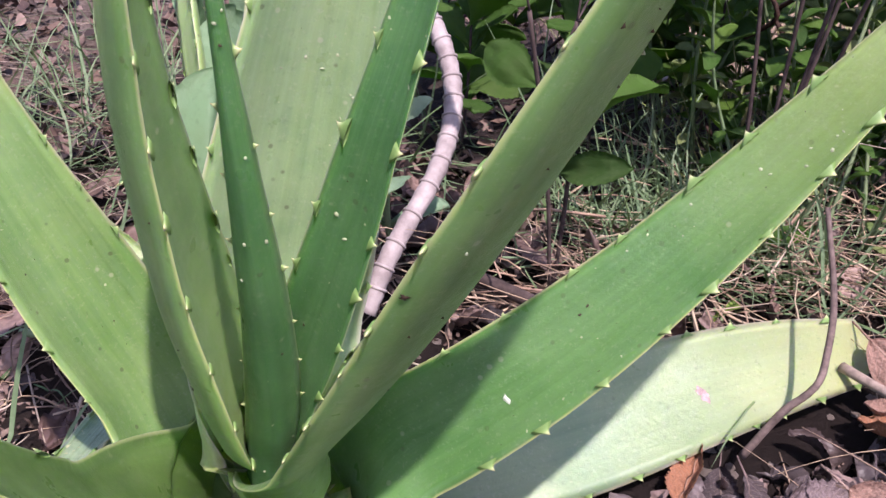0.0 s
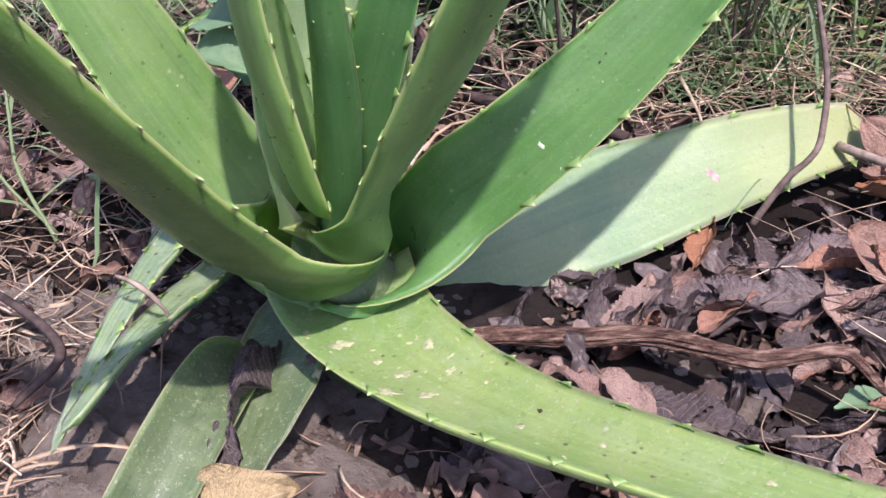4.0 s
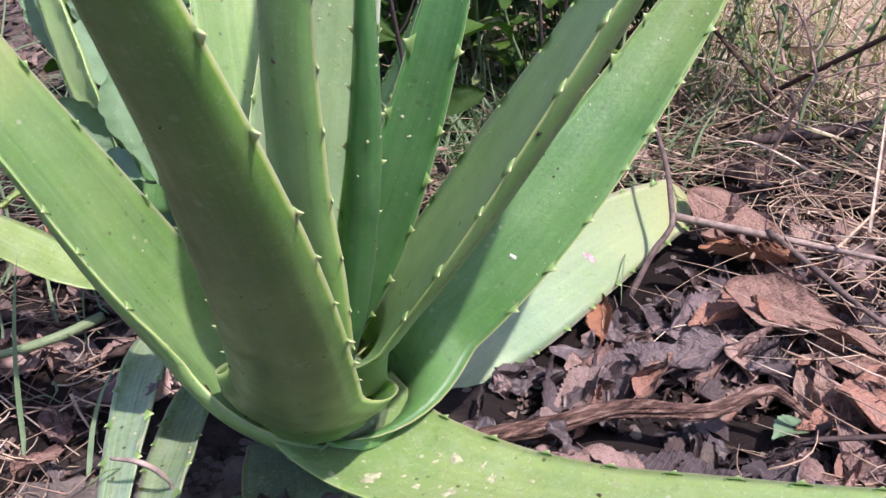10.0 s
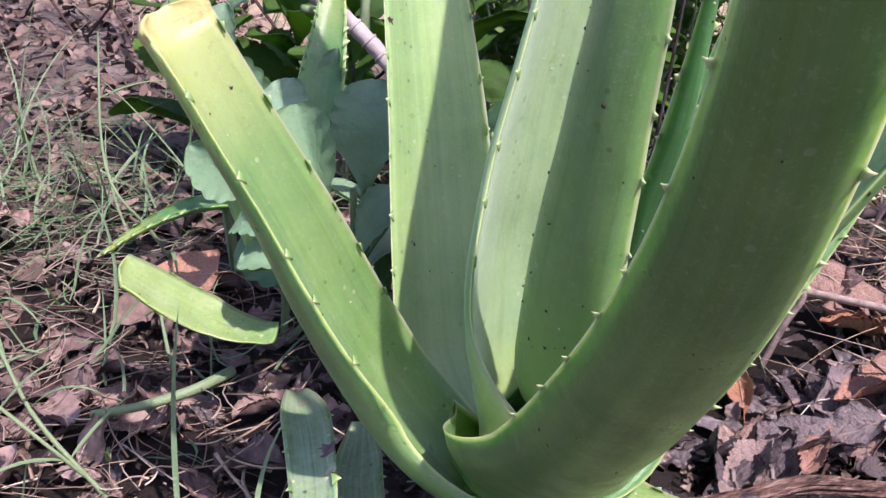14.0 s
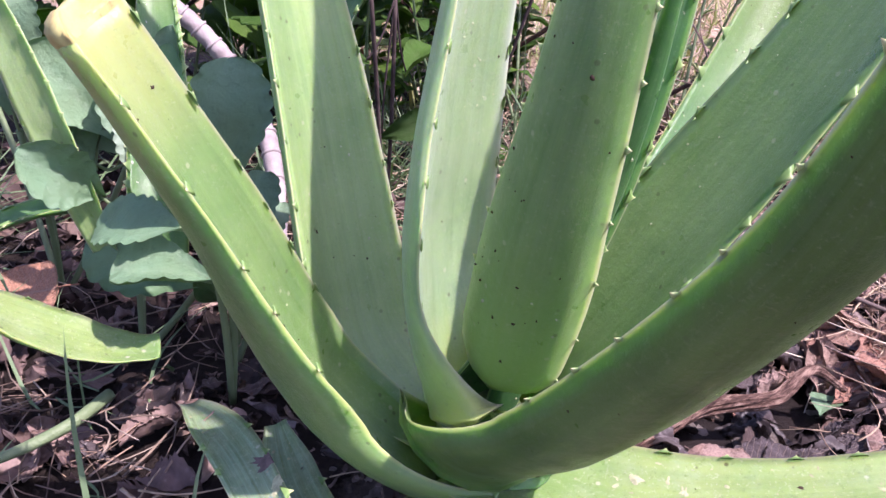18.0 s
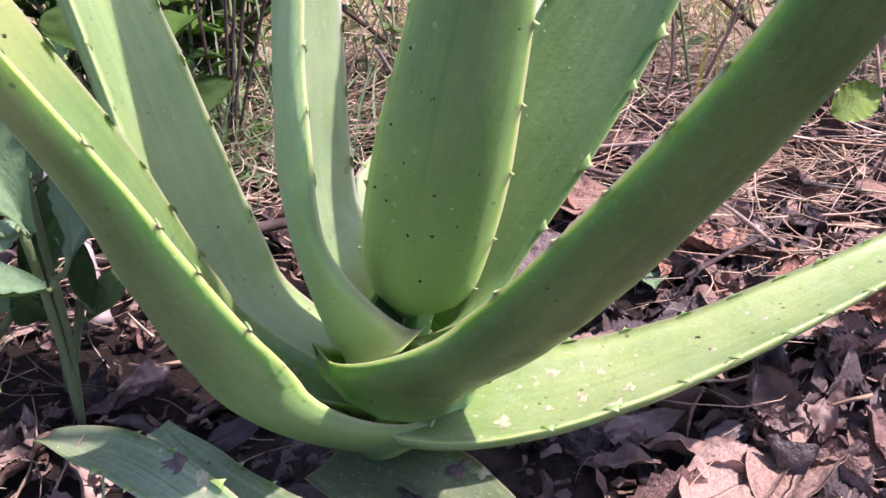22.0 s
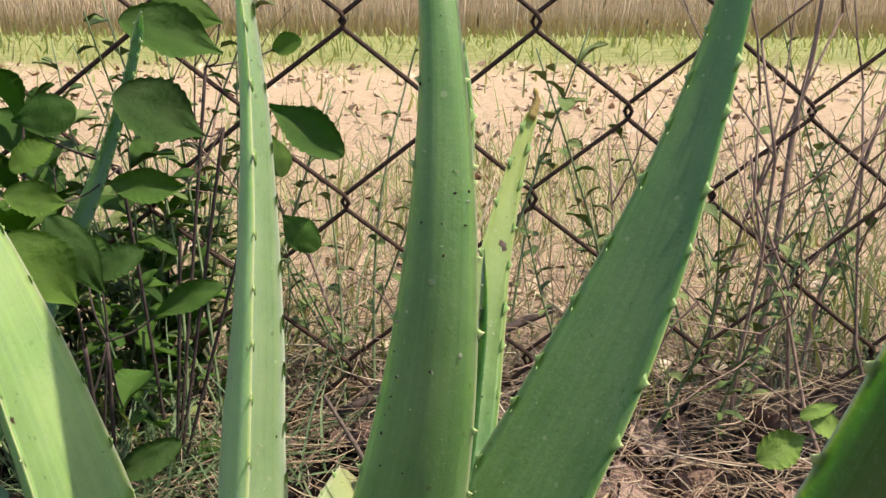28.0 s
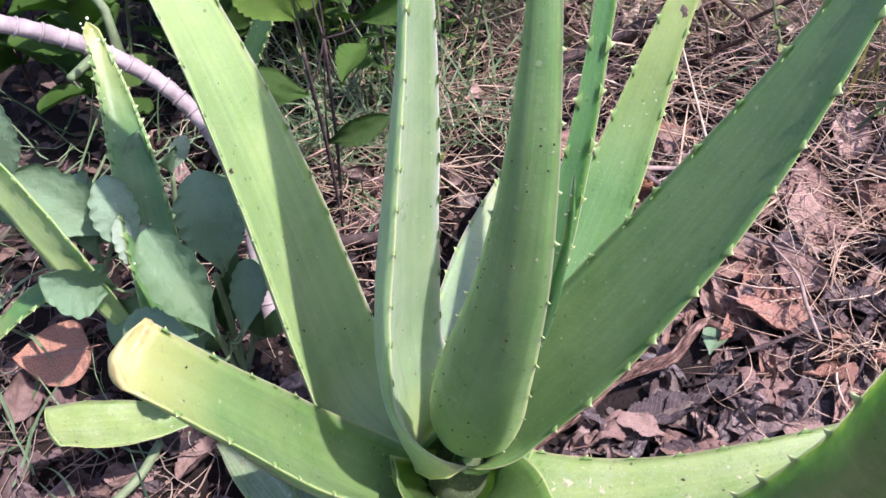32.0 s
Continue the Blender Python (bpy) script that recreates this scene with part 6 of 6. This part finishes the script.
grass_stalk(((-0.251, 0.159, 0.000), (-0.296, 0.181, 0.050), (-0.372, 0.297, 0.080), (-0.418, 0.368, 0.110)), 0.0015, 3)
grass_stalk(((-0.249, 0.149, 0.000), (-0.286, 0.197, 0.040), (-0.305, 0.251, 0.070), (-0.323, 0.308, 0.100)), 0.0019, 4)
grass_stalk(((-0.141, 0.461, 0.000), (-0.170, 0.457, 0.060), (-0.204, 0.487, 0.120), (-0.181, 0.721, 0.200)), 0.0018, 5)
branch("dry_bush", ((1.003, -0.130, -0.010), (1.041, -0.136, 0.096), (1.079, -0.143, 0.248), (1.098, -0.149, 0.374), (1.107, -0.165, 0.490), (1.107, -0.172, 0.594)), (0.0055, 0.005, 0.0042, 0.003), RED_TWIG, "bare reddish-brown woody shrub stem by the fence", "shrub", 8, 0.25)
branch("dry_bush", ((1.058, -0.195, -0.010), (1.092, -0.204, 0.091), (1.124, -0.231, 0.212), (1.146, -0.256, 0.349), (1.155, -0.289, 0.467)), (0.0042, 0.004, 0.0034, 0.0026), RED_TWIG, "bare reddish-brown woody shrub stem by the fence", "shrub", 8, 0.25)


# ---- the chain-link fence and the field beyond ----
RUST, nt_, b_ = nodes_of("rusty_wire", 0.75, 0.35)
link(nt_, ramp(nt_, noise_tex(nt_, 180, 4, coords(nt_)), [(0.35, (0.025, 0.018, 0.016)), (0.7, (0.10, 0.05, 0.035))]), b_.inputs["Base Color"])
b_.inputs["Metallic"].default_value = 0.35
fence = tagged(new("chain_link_fence"), "rusty chain-link wire fence overgrown with weeds", "fence")
ALONG, OUT, FOOT = Vector((-0.489, 0.872, 0)), Vector((0.872, 0.489, 0)), Vector((0.78, 0.15, 0))
PITCH, RISE = 0.125, 0.115
for j in range(-16, 20):
    pts = []
    for row in range(-3, 10):
        z = 0.30 + row * RISE
        odd = (row + j) % 2
        at = FOOT + ALONG * (0.002 + PITCH * (j + odd)) + Vector((0, 0, z)) + OUT * (0.004 if odd else -0.004)
        at += ALONG * 0.006 * noise.noise(Vector((j * 0.7, row * 0.6, 2))) + OUT * 0.02 * noise.noise(Vector((j * 0.3, row * 0.3, 9)))
        hook = ALONG * (0.004 if odd else -0.004)
        pts += [at - Vector((0, 0, 0.010)) - hook * 0.3, at + hook, at + Vector((0, 0, 0.010)) - hook * 0.3]
    V, F = tube(pts, 0.0031, 6)
    part("wire", mesh_of("wire", V, F), RUST, fence)

field = Heap()
rnd = random.Random(77)
for _ in range(3600):
    k, d = rnd.gauss(0, 1.6), abs(rnd.gauss(0, 1.6)) + 0.02
    p = FOOT + ALONG * k * (0.6 + d * 0.5) + OUT * d
    tall_ = rnd.uniform(0.05, 0.3) * (1 if d < 0.8 else 0.8)
    stalk(field, p.x, p.y, ground_z(p.x, p.y), tall_, rnd.uniform(0, 6.3), rnd.uniform(0.5, 1.5), rnd.uniform(0.0007, 0.002) * (1 + d * 0.5), rnd.gauss(0, 0.15), 3, 4)
PALE_STRAW = litter_material("pale_straw", [(0.62, 0.52, 0.34), (0.5, 0.42, 0.24), (0.36, 0.42, 0.16), (0.68, 0.58, 0.42), (0.44, 0.46, 0.2)], True, 0.6)
field.done("dry_field_grass", PALE_STRAW, "pale dry grass standing in the field beyond the fence", "grass")
meadow = Heap()
for _ in range(3400):
    k, d = rnd.uniform(-1, 1), rnd.uniform(0.05, 1) ** 0.9 * 24
    p = FOOT + ALONG * k * (0.9 + d * 0.8) + OUT * d
    grass_blade(meadow, p.x, p.y, ground_z(p.x, p.y), rnd.uniform(0.08, 0.25) * (1 + d * 0.06), rnd.uniform(0, 6.3), rnd.uniform(0.7, 1.45), rnd.uniform(0.05, 0.4), rnd.uniform(0.0015, 0.004) * (1 + d * 0.4))
MEADOW = green_material("meadow_grass", [(0.26, 0.32, 0.09), (0.38, 0.38, 0.15), (0.20, 0.28, 0.07), (0.45, 0.42, 0.2)])
meadow.done("meadow_grass", MEADOW, "yellow-green grass in the sunny field", "grass")
sand_litter = Heap()
for _ in range(1700):
    k, d = rnd.uniform(-1, 1), 0.15 + rnd.uniform(0, 1) ** 1.5 * 10
    p = FOOT + ALONG * k * (0.9 + d * 0.7) + OUT * d
    flake(sand_litter, p.x, p.y, ground_z(p.x, p.y) + 0.006, rnd.uniform(0.008, 0.022) * (1 + d * 0.18), 0.35)
SAND_BITS = litter_material("field_litter", [(0.46, 0.32, 0.22), (0.34, 0.22, 0.15), (0.62, 0.47, 0.34), (0.40, 0.27, 0.19), (0.70, 0.57, 0.44)], True)
sand_litter.done("field_litter", SAND_BITS, "brown dry leaves and crumbs strewn on sandy earth", "litter")
tufts = Heap()
for _ in range(150):
    k, d = rnd.uniform(-0.9, 0.9), rnd.uniform(-0.1, 2.2)
    p = FOOT + ALONG * k + OUT * d
    for _ in range(rnd.randint(5, 14)):
        x, y = p.x + rnd.gauss(0, 0.02), p.y + rnd.gauss(0, 0.02)
        grass_blade(tufts, x, y, ground_z(x, y), rnd.uniform(0.08, 0.3), rnd.uniform(0, 6.3), rnd.uniform(0.8, 1.5), rnd.uniform(0.05, 0.5), rnd.uniform(0.0015, 0.0035))
tufts.done("fence_grass", MEADOW, "yellow-green grass tufts along the fence", "grass")
reeds = Heap()
REED = plain("dry_reed", (0.68, 0.54, 0.42), 0.9, 0.08, 2.0)
for _ in range(9000):
    k, d = rnd.uniform(-1, 1), rnd.uniform(25, 34)
    p = FOOT + ALONG * k * 32 + OUT * d
    stalk(reeds, p.x, p.y, -0.1, rnd.uniform(0.4, 1.0) ** 0.6 * 3.6, rnd.uniform(0, 6.3), rnd.uniform(1.3, 1.57), rnd.uniform(0.008, 0.024), rnd.gauss(0, 0.06), 3, 3)
reeds.done("dry_reeds", REED, "belt of tall dry reeds at the far edge of the field", "reeds")
woods = Heap()
for _ in range(2600):
    k, d = rnd.uniform(-1, 1), rnd.uniform(42, 52)
    p = FOOT + ALONG * k * 60 + OUT * d
    r = rnd.uniform(0.45, 1.2)
    z = rnd.uniform(0, 1) ** 0.7 * (5.5 + 2.0 * noise.noise(Vector((k * 9, 0, 0))))
    m4 = Matrix.LocRotScale((p.x, p.y, z), Euler((rnd.uniform(0, 3), rnd.uniform(0, 3), 0)), (r, r, r * 0.4))
    woods.add([m4 @ Vector(q) for q in ((-1, 0, 0), (0, -0.8, 0.3), (1, 0.1, 0), (0.1, 0.9, 0.2), (0, 0, 0.8))], [(0, 1, 4), (1, 2, 4), (2, 3, 4), (3, 0, 4), (3, 2, 1, 0)])
# pale greyish greens: the haze of distance is mixed into the tree colours
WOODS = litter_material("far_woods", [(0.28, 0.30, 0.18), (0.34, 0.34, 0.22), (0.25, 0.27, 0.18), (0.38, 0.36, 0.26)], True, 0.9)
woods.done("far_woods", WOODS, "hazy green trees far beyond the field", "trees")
